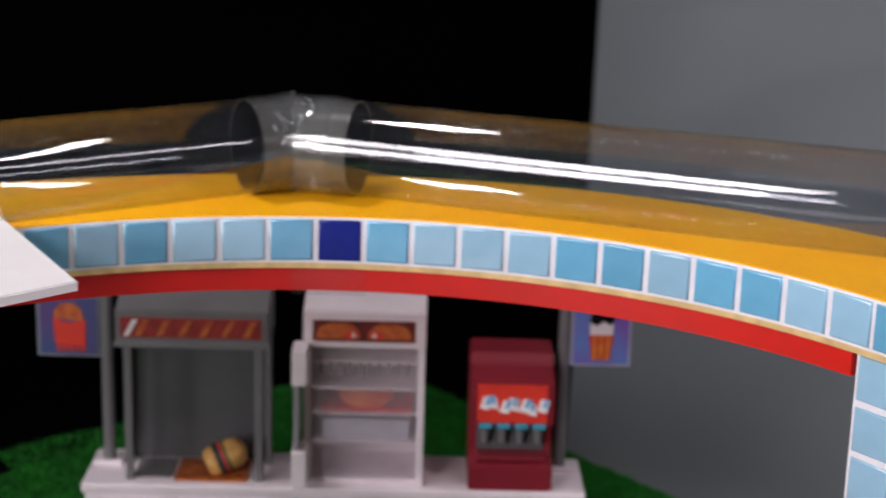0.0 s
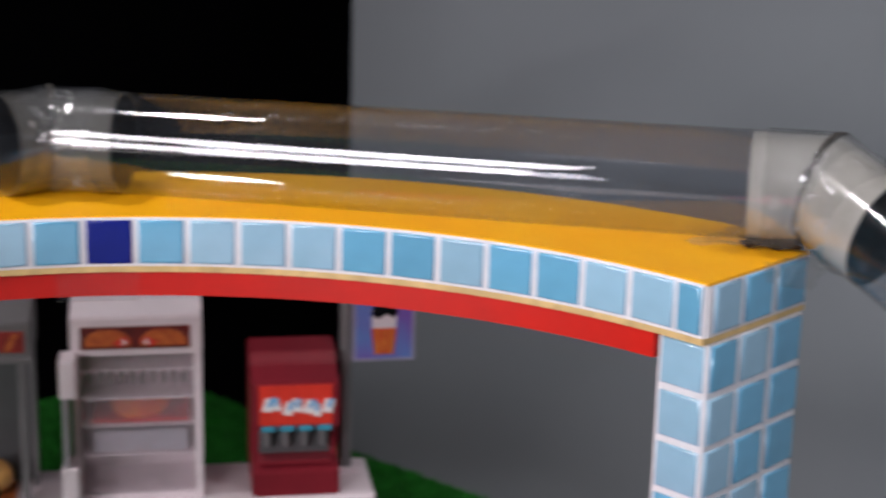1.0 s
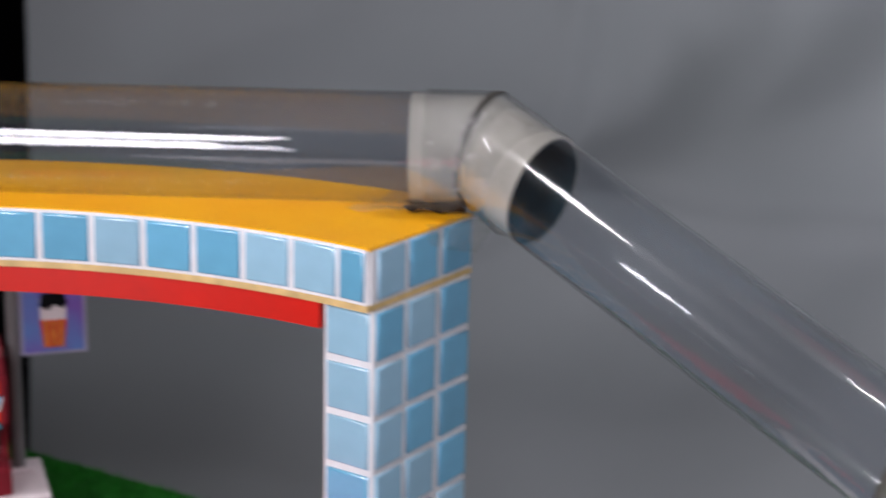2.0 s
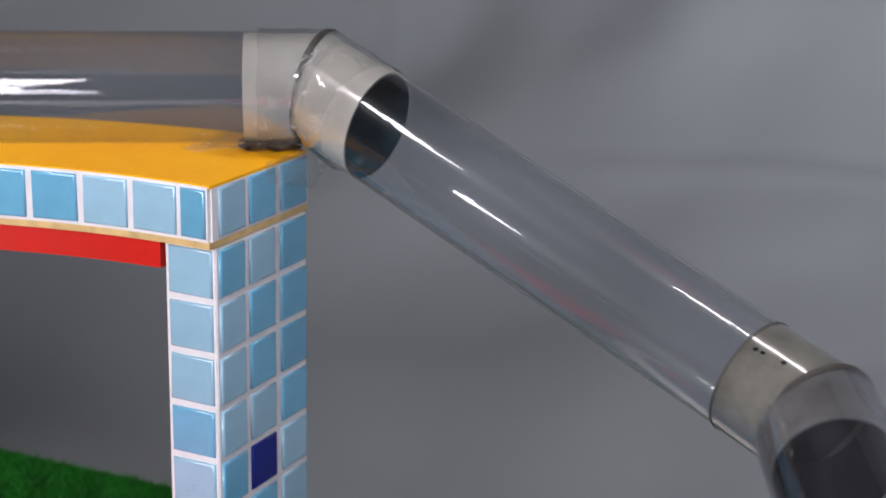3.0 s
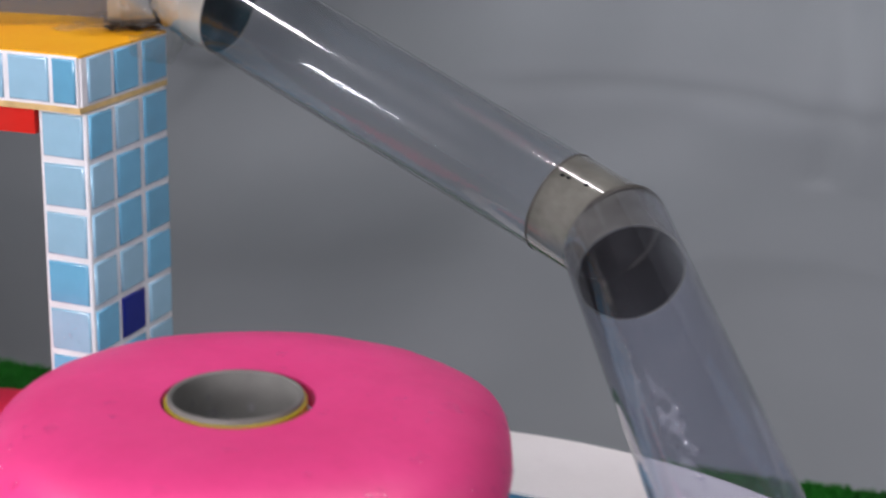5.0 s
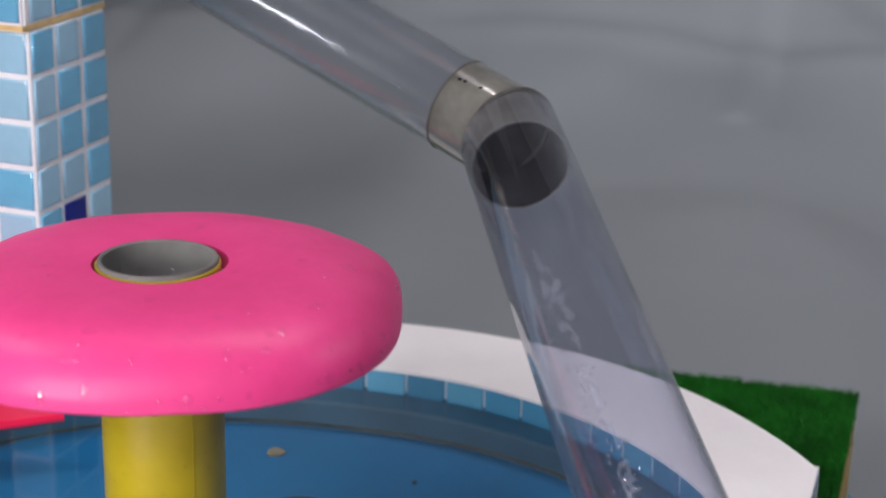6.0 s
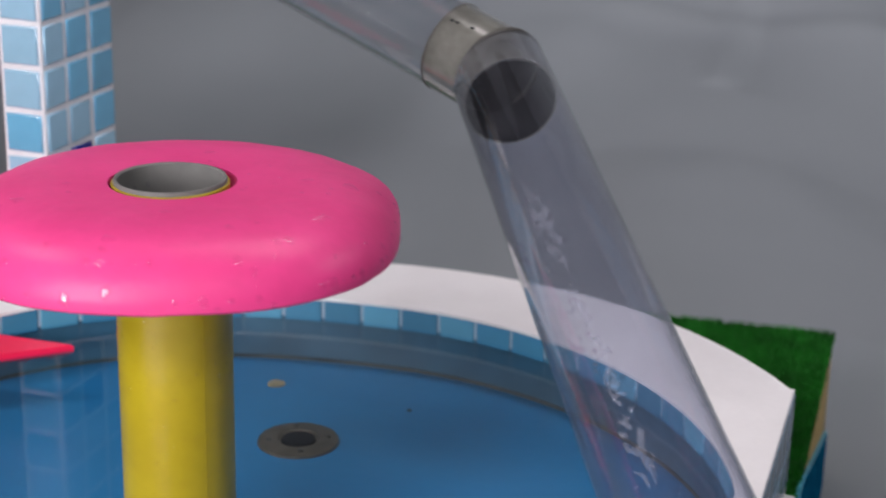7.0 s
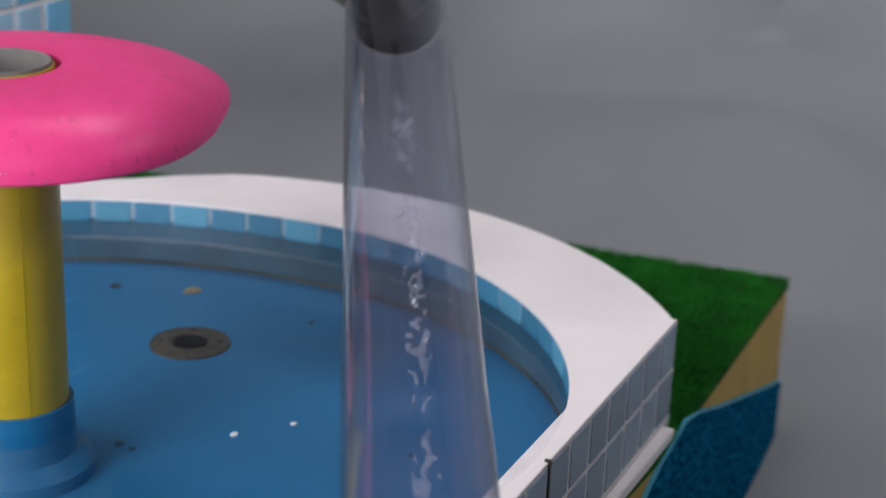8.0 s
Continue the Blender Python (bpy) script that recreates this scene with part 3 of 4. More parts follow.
# sleeve ends tilted so that their openings fit the camera's view
VIEW_CUT = {(1, 0): (-0.17, -0.985, 0.0), (1, 2): (0.78, 0.62, 0.0), (2, 3): (0.97, -0.06, -0.22)}
for i in (1, 2, 3):
    for j, k in ((i, i - 1), (i, i + 1)):
        d = (pts[k] - pts[j]).normalized()
        e = LONG[i][k > j]
        view_cut = Vector(VIEW_CUT.get((i, k), d)).normalized()
        r = RADII[j - 1][1] if k < j else RADII[j][0]
        sm = {1: PVC_SMOKE, 2: PVC, 3: PVC_BROWN}[i]
        ro = 0.0207 if i == 3 else r - 0.0001
        sleeve = part("sleeve", pipe(pts[j], pts[j] + d * e, cuts[i], view_cut, ro, ro - 0.0008), sm, run, "grey pvc sleeve", smooth=True)
        # The shade inside the sleeve is put into this inner face's colour.
        part("lining", pipe(pts[j] + d * 0.0002, pts[j] + d * (e + 0.0001), cuts[i], view_cut, ro - 0.00085, ro - 0.0013), SHADE_TEAL if (i, k) == (2, 3) else SHADE_INK, sleeve, "inner face coloured dark for the shade inside the sleeve", smooth=True)
        if i < 3:
            part("tape", crumple(pipe(pts[j], pts[j] + d * (e * 0.8), cuts[i], d, r + 0.0009, r + 0.0007, 16), 0.0008, i * 3.0 + k), TAPE, run, "clear sticky tape", smooth=True).visible_shadow = False
    if i == 3:
        d = (pts[2] - pts[3]).normalized()
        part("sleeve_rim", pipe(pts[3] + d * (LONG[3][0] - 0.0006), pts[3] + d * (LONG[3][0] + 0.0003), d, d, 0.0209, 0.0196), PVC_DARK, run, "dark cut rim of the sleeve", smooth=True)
    d = cuts[i]
    rs = 0.0217 if i == 3 else RADII[i][0] + 0.0016
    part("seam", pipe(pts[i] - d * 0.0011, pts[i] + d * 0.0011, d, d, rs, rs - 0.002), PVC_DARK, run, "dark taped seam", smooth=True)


def drops(name, spots, parent, material, label, high=0.4, uneven=0.0):
    """Flat rounded drops set on a surface: (point, normal, radius, stretch)."""
    bm = bmesh.new()
    for p, nrm, r, k in spots:
        made = bmesh.ops.create_icosphere(bm, subdivisions=2, radius=1.0, matrix=Matrix.Translation(p) @ nrm.to_track_quat("Z", "Y").to_matrix().to_4x4() @ Matrix.Diagonal((r, r * k, r * high, 1)))
        if uneven:
            for v in made["verts"]:
                o = v.co - p
                flat = o - nrm * o.dot(nrm)
                v.co += flat * uneven * noise.noise((o.x * 1.1 / r + p.x * 900, o.y * 1.1 / r + p.y * 900, o.z * 1.1 / r + p.z * 900))
    ob = part(name, bm, material, parent, smooth=True)
    ob.visible_shadow = material not in (DROP, FILM)
    return tagged(ob, label, kind="stuff")


drops("water_drop", [(Vector((-0.0118 + dx, -0.0009, 0.1215 + dz)), Vector((0, -1, 0)), r, k) for dx, dz, r, k in ((0.0, 0.0, 0.0011, 1.3), (0.0022, 0.0030, 0.0007, 1.0), (-0.0030, -0.0022, 0.0005, 1.1), (0.0042, -0.0032, 0.0006, 1.5), (-0.0012, 0.0048, 0.0004, 1.0))], column, DROP, "clear water drops on a tile", 0.4, 0.3)
for p, nrm in (((0.2134, -0.0080, 0.2219), (0.039, -0.627, 0.778)), ((0.2159, -0.0085, 0.2213), (0.045, -0.616, 0.786)), ((0.2233, -0.0099, 0.2197), (0.069, -0.573, 0.817))):
    drops("ink_mark", [(Vector(p) - off, Vector(nrm), 0.0010, 0.7)], run, SHADE_INK, "small dark mark on the sleeve")


def wrinkles(i, k, view, b0, b1, count, r, seed):
    """Fine raised creases in the tape wrapped round a sleeve."""
    rnd = random.Random(seed)
    d = (pts[k] - pts[i]).normalized()
    v = Vector(view)
    v = (v - d * v.dot(d)).normalized()
    w = d.cross(v)
    out = []
    for _ in range(count):
        q, b, turn = rnd.uniform(0.003, 0.022), rnd.uniform(b0, b1), rnd.uniform(-0.05, 0.05)
        run_q = rnd.uniform(-0.0004, 0.0004)
        for _ in range(rnd.randint(14, 30)):
            n = v * math.cos(b) + w * math.sin(b)
            out.append((pts[i] + d * q + n * r, n, rnd.uniform(0.00012, 0.00026), rnd.uniform(1.0, 1.6)))
            turn += rnd.gauss(0, 0.012)
            run_q += rnd.gauss(0, 0.00012)
            q, b = min(0.025, max(0.001, q + run_q)), b + turn * 0.6
    return drops("tape_crease", out, run, TAPE_CREASE, "fine creases in clear tape, whitened for their glints")


wrinkles(2, 3, (0.33, -0.6, 0.14), -0.9, 0.9, 12, 0.0238, 21)
wrinkles(2, 1, (0.33, -0.6, 0.14), -1.0, 0.6, 5, 0.0238, 22)
wrinkles(1, 2, (0.55, -0.45, 0.16), -0.9, 0.9, 6, 0.0240, 23)
wrinkles(1, 0, (0.55, -0.45, 0.16), -0.9, 0.9, 4, 0.0240, 24)


def swirl(i, k, view, q0, b0, rings, r, seed):
    """Broken, wavering rings pressed into the wrapped tape round one spot."""
    rnd = random.Random(seed)
    d = (pts[k] - pts[i]).normalized()
    v = Vector(view)
    v = (v - d * v.dot(d)).normalized()
    w = d.cross(v)
    out = []
    for size in rings:
        start, sweep = rnd.uniform(0, 6.28), rnd.uniform(2.6, 5.2)
        steps = int(sweep * size / 0.00022)
        for j in range(steps):
            a = start + sweep * j / steps
            wob = size * (1 + 0.22 * noise.noise((math.cos(a) * 1.6, math.sin(a) * 1.6, size * 900 + seed)))
            q, b = q0 + wob * math.cos(a), b0 + wob * math.sin(a) / r
            n = v * math.cos(b) + w * math.sin(b)
            if 0.001 < q < 0.0305:
                out.append((pts[i] + d * q + n * r, n, rnd.uniform(0.00010, 0.00026) * (1.3 - j / steps), 1.3))
    return drops("tape_crease", out, run, TAPE_CREASE, "curled creases in clear tape, whitened for their glints")


swirl(2, 3, (0.33, -0.6, 0.14), 0.0235, 0.42, (0.0016, 0.0034, 0.0050, 0.0068, 0.0090), 0.0238, 31)
swirl(2, 3, (0.33, -0.6, 0.14), 0.0120, 0.80, (0.0028, 0.0060), 0.0238, 32)
swirl(1, 2, (0.55, -0.45, 0.16), 0.0130, 0.10, (0.0030, 0.0065), 0.0240, 33)

# water running down inside the last tube
axis = (pts[4] - pts[3]).normalized()
face = Vector((0.155, -0.58, 0.2))
face = (face - axis * face.dot(axis)).normalized()
right = axis.cross(face)
rng = random.Random(11)


def wet(count, s0, s1, mid, spread, sizes):
    out = []
    for k in range(count):
        q = rng.uniform(s0, s1)
        b = mid + 0.16 * noise.noise((q * 40, 0.3, 1.7)) + rng.gauss(0, spread)
        nrm = right * math.sin(b) - face * math.cos(b)
        r = rng.choice(sizes)
        out.append((pts[3] + axis * q * (pts[4] - pts[3]).length + nrm * 0.0207, nrm, r, rng.uniform(0.8, 2.4)))
    return out


SIGN = -1 if right.x > 0 else 1


def film_sheet(s0, s1, mid, half, seed, bias):
    """Ragged smears of water that cling to the lower inside of the tube, thicker in their middle."""
    bm = bmesh.new()
    long = (pts[4] - pts[3]).length
    nq, nb = int((s1 - s0) * long / 0.00042), 46
    got = {}

    def height(i, j):
        q, b = s0 + (s1 - s0) * i / nq, -half + 2 * half * j / nb
        x, y = q * long, b * 0.0207
        sway = 0.0030 * noise.noise((x * 55, 0.0, seed))
        h = noise.noise((x * 150 + seed, (y + sway) * 330, 0.0)) + 0.55 * noise.noise((x * 380, (y + sway) * 640, seed)) + 0.7 * noise.noise((x * 28, 3.0, seed))
        return h - bias - 1.1 * (b / half) ** 2

    for i in range(nq + 1):
        for j in range(nb + 1):
            h = height(i, j)
            if h > -0.06:
                b = mid + -half + 2 * half * j / nb
                nrm = right * math.sin(b) - face * math.cos(b)
                got[i, j] = bm.verts.new(pts[3] + axis * (s0 + (s1 - s0) * i / nq) * long + nrm * (0.0207 - 0.0011 * min(1.0, max(0.0, h)) ** 0.7))
    for i in range(nq):
        for j in range(nb):
            c = [got.get(k) for k in ((i, j), (i + 1, j), (i + 1, j + 1), (i, j + 1))]
            if None not in c:
                bm.faces.new(c)
    for v in [v for v in bm.verts if not v.link_faces]:
        bm.verts.remove(v)
    ob = part("water_film", bm, FILM, run, smooth=True)
    ob.visible_shadow = False
    return tagged(ob, "white smears of water running inside the tube", kind="stuff")


film_sheet(0.16, 0.47, SIGN * 0.30, 0.34, 4.0, -0.02)
film_sheet(0.46, 0.95, SIGN * 0.24, 0.28, 9.0, 0.0)
drops("water_bead", wet(90, 0.18, 0.95, SIGN * 0.35, 0.25, (0.0004, 0.0007, 0.0010)), run, DROP, "clear water beads")


def sheet_between(a, b, c, d, rough, seed, n=26):
    """A crumpled thin sheet between four corners."""
    bm = bmesh.new()
    rows = []
    for i in range(n + 1):
        row = []
        for j in range(n + 1):
            p = Vector(a).lerp(Vector(b), i / n).lerp(Vector(d).lerp(Vector(c), i / n), j / n)
            q = Vector(noise.noise_vector((p.x * 90 + seed, p.y * 90, p.z * 90))) + 0.6 * Vector(noise.noise_vector((p.x * 240, p.y * 240 + seed, p.z * 240)))
            row.append(bm.verts.new(p + q * rough))
        rows.append(row)
    for p, q in zip(rows, rows[1:]):
        for j in range(n):
            bm.faces.new((p[j], p[j + 1], q[j + 1], q[j]))
    return bm


for q, rough, seed in ((((0.004, 0.030, 0.2495), (0.023, 0.062, 0.2600), (0.0022, 0.0664, 0.2300), (0.0022, 0.036, 0.2400)), 0.0022, 1.0), (((-0.040, 0.034, 0.2485), (0.000, 0.050, 0.2520), (0.004, 0.066, 0.2560), (-0.030, 0.058, 0.2540)), 0.0018, 5.0), (((0.014, 0.052, 0.2580), (0.036, 0.050, 0.2500), (0.030, 0.060, 0.2450), (0.012, 0.060, 0.2480)), 0.0024, 9.0)):
    ob = part("tape", sheet_between(*[tuple(Vector(p) - off) for p in q], rough, seed), TAPE_FLAP, run, "crumpled clear tape flap", smooth=True)
    ob.visible_shadow = False

# Crumpled tape; its dark colour also stands for shade between tube and deck.
part("tape_wad", sheet_between(*[tuple(Vector(p) - off) for p in ((-0.0260, 0.0565, 0.2484), (-0.0065, 0.0721, 0.2484), (0.0002, 0.0610, 0.2484), (-0.0209, 0.0487, 0.2484))], 0.0019, 3.0), mat("tape_with_gap_shade", (0.10, 0.045, 0.012), 0.06, vary=0.5, scale=150, coat=1.0), run, "crumpled tape under the elbow, darkened for the shade of the gap", smooth=True)

# ---- mushroom ----
MX, MY = 0.1757, -0.1942
shroom = thing("mushroom_fountain", (MX, MY, Z_FLOOR), "pink mushroom shower with yellow stem standing in the pool", "mushroom fountain")
CAP_Z, CAP_B = 0.1950 - Z_FLOOR, 0.1742 - Z_FLOOR
CAP_LINE = [(0.0224, 1.0), (0.032, 1.01), (0.042, 1.01), (0.051, 0.995), (0.0582, 0.955), (0.0638, 0.88), (0.0684, 0.77), (0.0721, 0.62), (0.0750, 0.44), (0.0769, 0.26), (0.0777, 0.10), (0.0775, 0.0), (0.0762, -0.05), (0.0738, -0.02), (0.060, 0.35), (0.040, 0.62), (0.0224, 0.70)]
LIP_LINE = [(0.0224, 1.0), (0.032, 1.01), (0.042, 0.995), (0.050, 0.96), (0.0570, 0.905), (0.0627, 0.825), (0.0675, 0.735), (0.0713, 0.635), (0.0743, 0.53), (0.0765, 0.43), (0.0778, 0.34), (0.0781, 0.27), (0.0774, 0.20), (0.0750, 0.15), (0.060, 0.40), (0.040, 0.62), (0.0224, 0.70)]


def cap():
    bm = bmesh.new()
    n = 112
    loops = []
    for (r0, h0), (r1, h1) in zip(CAP_LINE, LIP_LINE):
        row = []
        for i in range(n):
            a = 2 * math.pi * i / n
            bent = math.exp(-((a - radians(54)) / radians(24)) ** 2)
            r, h = r0 + (r1 - r0) * bent, h0 + (h1 - h0) * bent
            f = min(1, (r - 0.0224) / 0.05)
            g = a - radians(25)
            k = (abs(math.cos(g)) ** 2.3 + abs(math.sin(g)) ** 2.3) ** (-1 / 2.3)
            w = r * (1 + f * (k - 1 + 0.045 * bent)) - 0.0004 * f
            x, y = 0.0008 + 0.0016 * f + w * math.cos(a), 0.0006 * f + w * math.sin(a)
            wob = 0.0004 * noise.noise((x * 60, y * 60, h)) * f
            row.append(bm.verts.new((x, y, CAP_B + (CAP_Z - CAP_B) * h + 0.004 * f * (0.94 * x + 0.34 * y) + wob)))
        loops.append(row)
    for p, q in zip(loops, loops[1:] + loops[:1]):
        for i in range(n):
            bm.faces.new((p[i], p[(i + 1) % n], q[(i + 1) % n], q[i]))
    bmesh.ops.recalc_face_normals(bm, faces=bm.faces[:])
    return bm


YB = 0.0645 - Z_FLOOR
cap_ob = part("cap", cap(), PINK, shroom, "wet glossy pink cap", smooth=True)
rng = random.Random(5)
faces = [p for p in cap_ob.data.polygons if p.normal.z > 0.12 and p.center.z > CAP_B - 0.006]
tops, sides = [f for f in faces if f.normal.z > 0.8], [f for f in faces if f.normal.z <= 0.8]


def strewn(pool_of, count, sizes, k0, k1):
    return [(p.center.copy(), p.normal.copy(), rng.choice(sizes), rng.uniform(k0, k1)) for p in rng.choices(pool_of, weights=[f.area for f in pool_of], k=count)]


drops("water_drop", strewn(tops, 34, (0.0008, 0.0012, 0.0017, 0.0026), 0.6, 1.4), cap_ob, DROP, "flat spread water drops", 0.16, 0.7)
drops("water_drop", strewn(sides, 90, (0.0003, 0.0005, 0.0008, 0.0011, 0.0015), 0.8, 1.6), cap_ob, DROP, "clear water drops", 0.34, 0.35)
rim_faces = [f for f in cap_ob.data.polygons if f.center.z < CAP_B + 0.006 and f.normal.z > -0.3]
drops("water_drop", strewn(rim_faces, 90, (0.0004, 0.0006, 0.0009, 0.0014, 0.0019), 0.7, 1.7), cap_ob, DROP, "water drops hanging on the cap's edge", 0.40, 0.4)
spots = []
for k in range(60):
    q, z = rng.uniform(-2.6, 0.4), rng.uniform(0.034, 0.130)
    nrm = Vector((math.cos(q), math.sin(q), 0))
    spots.append((nrm * 0.0206 + Vector((0, 0, z)), nrm, rng.choice((0.0003, 0.0004, 0.0006, 0.0008)), rng.uniform(1, 1.6)))
drops("water_drop", spots, shroom, DROP, "clear water drops", 0.5, 0.3)
part("stem", turned([(0.0206, YB), (0.0206, CAP_Z - 0.0004), (0.0199, CAP_Z - 0.0002), (0.0199, YB)], 64, closed=True), STEM, shroom, "yellow plastic pipe stem", smooth=True)
spots = []
for k in range(9):
    q = rng.uniform(0.9, 2.9)
    nrm = Vector((-math.cos(q), -math.sin(q), 0))
    spots.append((nrm * -0.0182 + Vector((0, 0, CAP_Z - rng.uniform(0.003, 0.022))), nrm, rng.choice((0.0005, 0.0008, 0.0011)), rng.uniform(1.2, 2.4)))
drops("water_drop", spots, shroom, FILM, "pale water drops inside the pipe", 0.4, 0.3)
part("mould_seam", box(0.0204, -0.0003, YB, 0.02072, 0.0003, CAP_B + 0.008), STEM, shroom).matrix_basis = pose(0, 0, 0, 0, 0, -33)
part("pipe_lining", turned([(0.01985, YB), (0.01985, CAP_Z + 0.0006), (0.0196, CAP_Z + 0.0012), (0.0188, CAP_Z + 0.0012), (0.0183, CAP_Z + 0.0008), (0.0183, YB)], 64, closed=True), PIPE_GREY, shroom, "grey pipe lining", smooth=True)
part("socket", turned([(0.0, 0.0), (0.0300, 0.0), (0.0295, 0.005), (0.0260, 0.0085), (0.0235, 0.010), (0.0228, 0.014), (0.0224, YB), (0.0, YB)], 64), POOL_BLUE, shroom, "blue socket at the foot", smooth=True)

# ---- red plate ----
plate = tagged(part("red_plate", prism([(-0.19, 0.012), (-0.1276, 0.0251), (-0.1074, 0.0281), (-0.0529, 0.0403), (-0.0265, 0.0455), (-0.0265, -0.03), (-0.050, -0.10), (-0.10, -0.16), (-0.16, -0.16)], Z_RIM + 0.0002, Z_RIM + 0.003, 0.0005), RED_MAT), "flat coral red plastic plate beside the pool", "plate")
slab = tagged(part("red_float", prism([(-0.0300, -0.0565), (-0.001, -0.0560), (0.0439, -0.0541), (0.0157, -0.0809), (-0.010, -0.097), (-0.028, -0.088)], Z_WATER - 0.001, Z_WATER + 0.0025, 0.0004), RED_MAT), "thin coral red slab on the pool water", "float")

trinket = thing("toy_trinket", (-0.0818, 0.0127, Z_RIM + 0.003), "small dark red and gold toy lying on the red plate", "toy")
for k, (x, y, r, m) in enumerate(((0.0, 0.0, 0.0052, TOY_RED), (0.0075, 0.003, 0.0044, TOY_RED), (-0.007, -0.002, 0.0046, GOLD), (0.003, -0.007, 0.0040, TOY_RED), (-0.004, 0.006, 0.0036, GOLD))):
    part("lobe", turned([(0.0, 0.0), (r * 0.8, 0.0), (r, r * 0.45), (r * 0.75, r * 1.0), (r * 0.3, r * 1.2), (0.0, r * 1.22)], 20, x, y), m, trinket, smooth=True)

# ---- white board ----
board = tagged(part("white_board", prism([(-0.1885, -0.263), (-0.37, -0.237), (-0.385, -0.40), (-0.172, -0.40)], Z_DECK + 0.0004, 0.2515, 0.0006), WHITE), "white smooth board lying on the walkway", "board")

# ---- pool fittings ----
TILE_W = mat("greyish_blue_wall_tile", (0.22, 0.32, 0.42), 0.25, vary=0.08, scale=60, coat=0.2, rnd=0.14)
POOL_TILES = [tile_mesh("pool_tile", 0.0184, 0.0112, 0.0009, m, 0.0005) for m in (TILE_P, TILE_Q)]
part("wall_grout", hoop(0.0005, 0.0019, 0.0584, Z_RIM - 0.0016), mat("bluish_wet_grout", (0.40, 0.52, 0.60), 0.4, vary=0.15, scale=60), pool)
a, i = radians(92.53 - 120 * 0.9952), 0
while a < radians(92.53 - 119.4 + 352):
    step = 0.01992 / pool_r(a)
    c = a + step / 2
    k = radians(1)
    p0, p1 = Vector((pool_r(c - k) * math.cos(c - k), pool_r(c - k) * math.sin(c - k), 0)), Vector((pool_r(c + k) * math.cos(c + k), pool_r(c + k) * math.sin(c + k), 0))
    t = p1 - p0
    r = pool_r(c) + 0.0004
    place("tile", POOL_TILES[(i * 7 % 5) < 2], pool, Matrix.Translation((POOL_C[0] + r * math.cos(c), POOL_C[1] + r * math.sin(c), 0.0624)) @ Matrix.Rotation(math.atan2(-t.y, -t.x), 4, "Z"))
    a, i = a + step, i + 1
W0, W1 = Vector((0.3722, 0.0044, 0)), Vector((0.3783, -0.1488, 0))
wdir = (W1 - W0).normalized()
WALL_TILE = tile_mesh("wall_tile", 0.0188, 0.0194, 0.0006, TILE_W, 0.0003)
turn_w = Matrix.Rotation(math.atan2(-wdir.y, -wdir.x), 4, "Z")
part("tile_backing", prism([(W0.x + 0.0004, W0.y), (W1.x + wdir.x * 0.2 + 0.0004, W1.y + wdir.y * 0.2), (W1.x + wdir.x * 0.2 - 0.01, W1.y + wdir.y * 0.2), (W0.x - 0.01, W0.y)], Z_TURF, Z_RIM - 0.0002), GROUT, pool)
for i in range(15):
    for r in range(2):
        p = W0 + wdir * (0.0112 + 0.0219 * i)
        place("tile", WALL_TILE, pool, Matrix.Translation((p.x + 0.0004, p.y, 0.0579 - 0.0222 * r)) @ turn_w)
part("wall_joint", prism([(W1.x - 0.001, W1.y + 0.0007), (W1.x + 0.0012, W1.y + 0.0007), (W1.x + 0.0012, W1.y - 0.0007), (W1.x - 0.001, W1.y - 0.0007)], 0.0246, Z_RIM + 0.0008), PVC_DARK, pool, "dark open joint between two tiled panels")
part("ledge", prism([(W0.x + 0.0060, W0.y - 0.008), (W1.x + 0.010, -0.45), (W1.x - 0.01, -0.45), (W0.x - 0.01, W0.y - 0.008)], Z_TURF - 0.0005, 0.0222, 0.0006), WHITE, pool, "white board ledge under the tiled wall")

drain = thing("pool_drain", (0.1620, -0.0588, Z_FLOOR), "round dull metal drain on the pool floor", "drain")
part("flange", turned([(0.0, 0.0), (0.0186, 0.0), (0.0182, 0.0012), (0.0095, 0.0018), (0.0088, 0.0008), (0.0, 0.0008)], 48), STEEL, drain, smooth=True)
part("cap", turned([(0.0, 0.0015), (0.0075, 0.0015), (0.008, 0.0008)], 32), SHADE_INK, drain, "dark drain centre")
for k in range(4):
    part("screw", turned([(0.0, 0.0026), (0.0011, 0.0024), (0.0012, 0.0014)], 12, 0.0135 * math.cos(k * 1.57 + 0.5), 0.0135 * math.sin(k * 1.57 + 0.5)), PVC_DARK, drain)


WORN = mat("worn_tan_patch", (0.34, 0.25, 0.14), 0.6, vary=0.3, scale=200)


def chip(x, y, r, material, name, label, category):
    bm = bmesh.new()
    vs = [bm.verts.new((r * random.uniform(0.6, 1.1) * math.cos(k * 0.785), r * random.uniform(0.6, 1.1) * math.sin(k * 0.785), 0.0006)) for k in range(8)]
    f = bm.faces.new(vs)
    bmesh.ops.extrude_face_region(bm, geom=[f])
    for v in vs:
        v.co.z = 0.0
    ob = part(name, bm, material)
    ob.location = (x, y, Z_FLOOR + 0.0002)
    return tagged(ob, label, category)


chip(0.1249, -0.0032, 0.0052, WORN, "paint_chip", "worn tan patch on the blue pool floor", "paint chip")
chip(0.089, -0.018, 0.0034, PVC_DARK, "paint_chip", "dark brown speck on the blue pool floor", "paint chip")
chip(0.2316, -0.1275, 0.0019, WHITE, "paint_chip", "small white flake on the pool floor", "paint chip")
chip(0.2471, -0.1068, 0.0015, WHITE, "paint_chip", "small white flake on the pool floor", "paint chip")
SCUFF = mat("dull_blue_scuff", (0.03, 0.11, 0.18), 0.6, vary=0.3, scale=200)
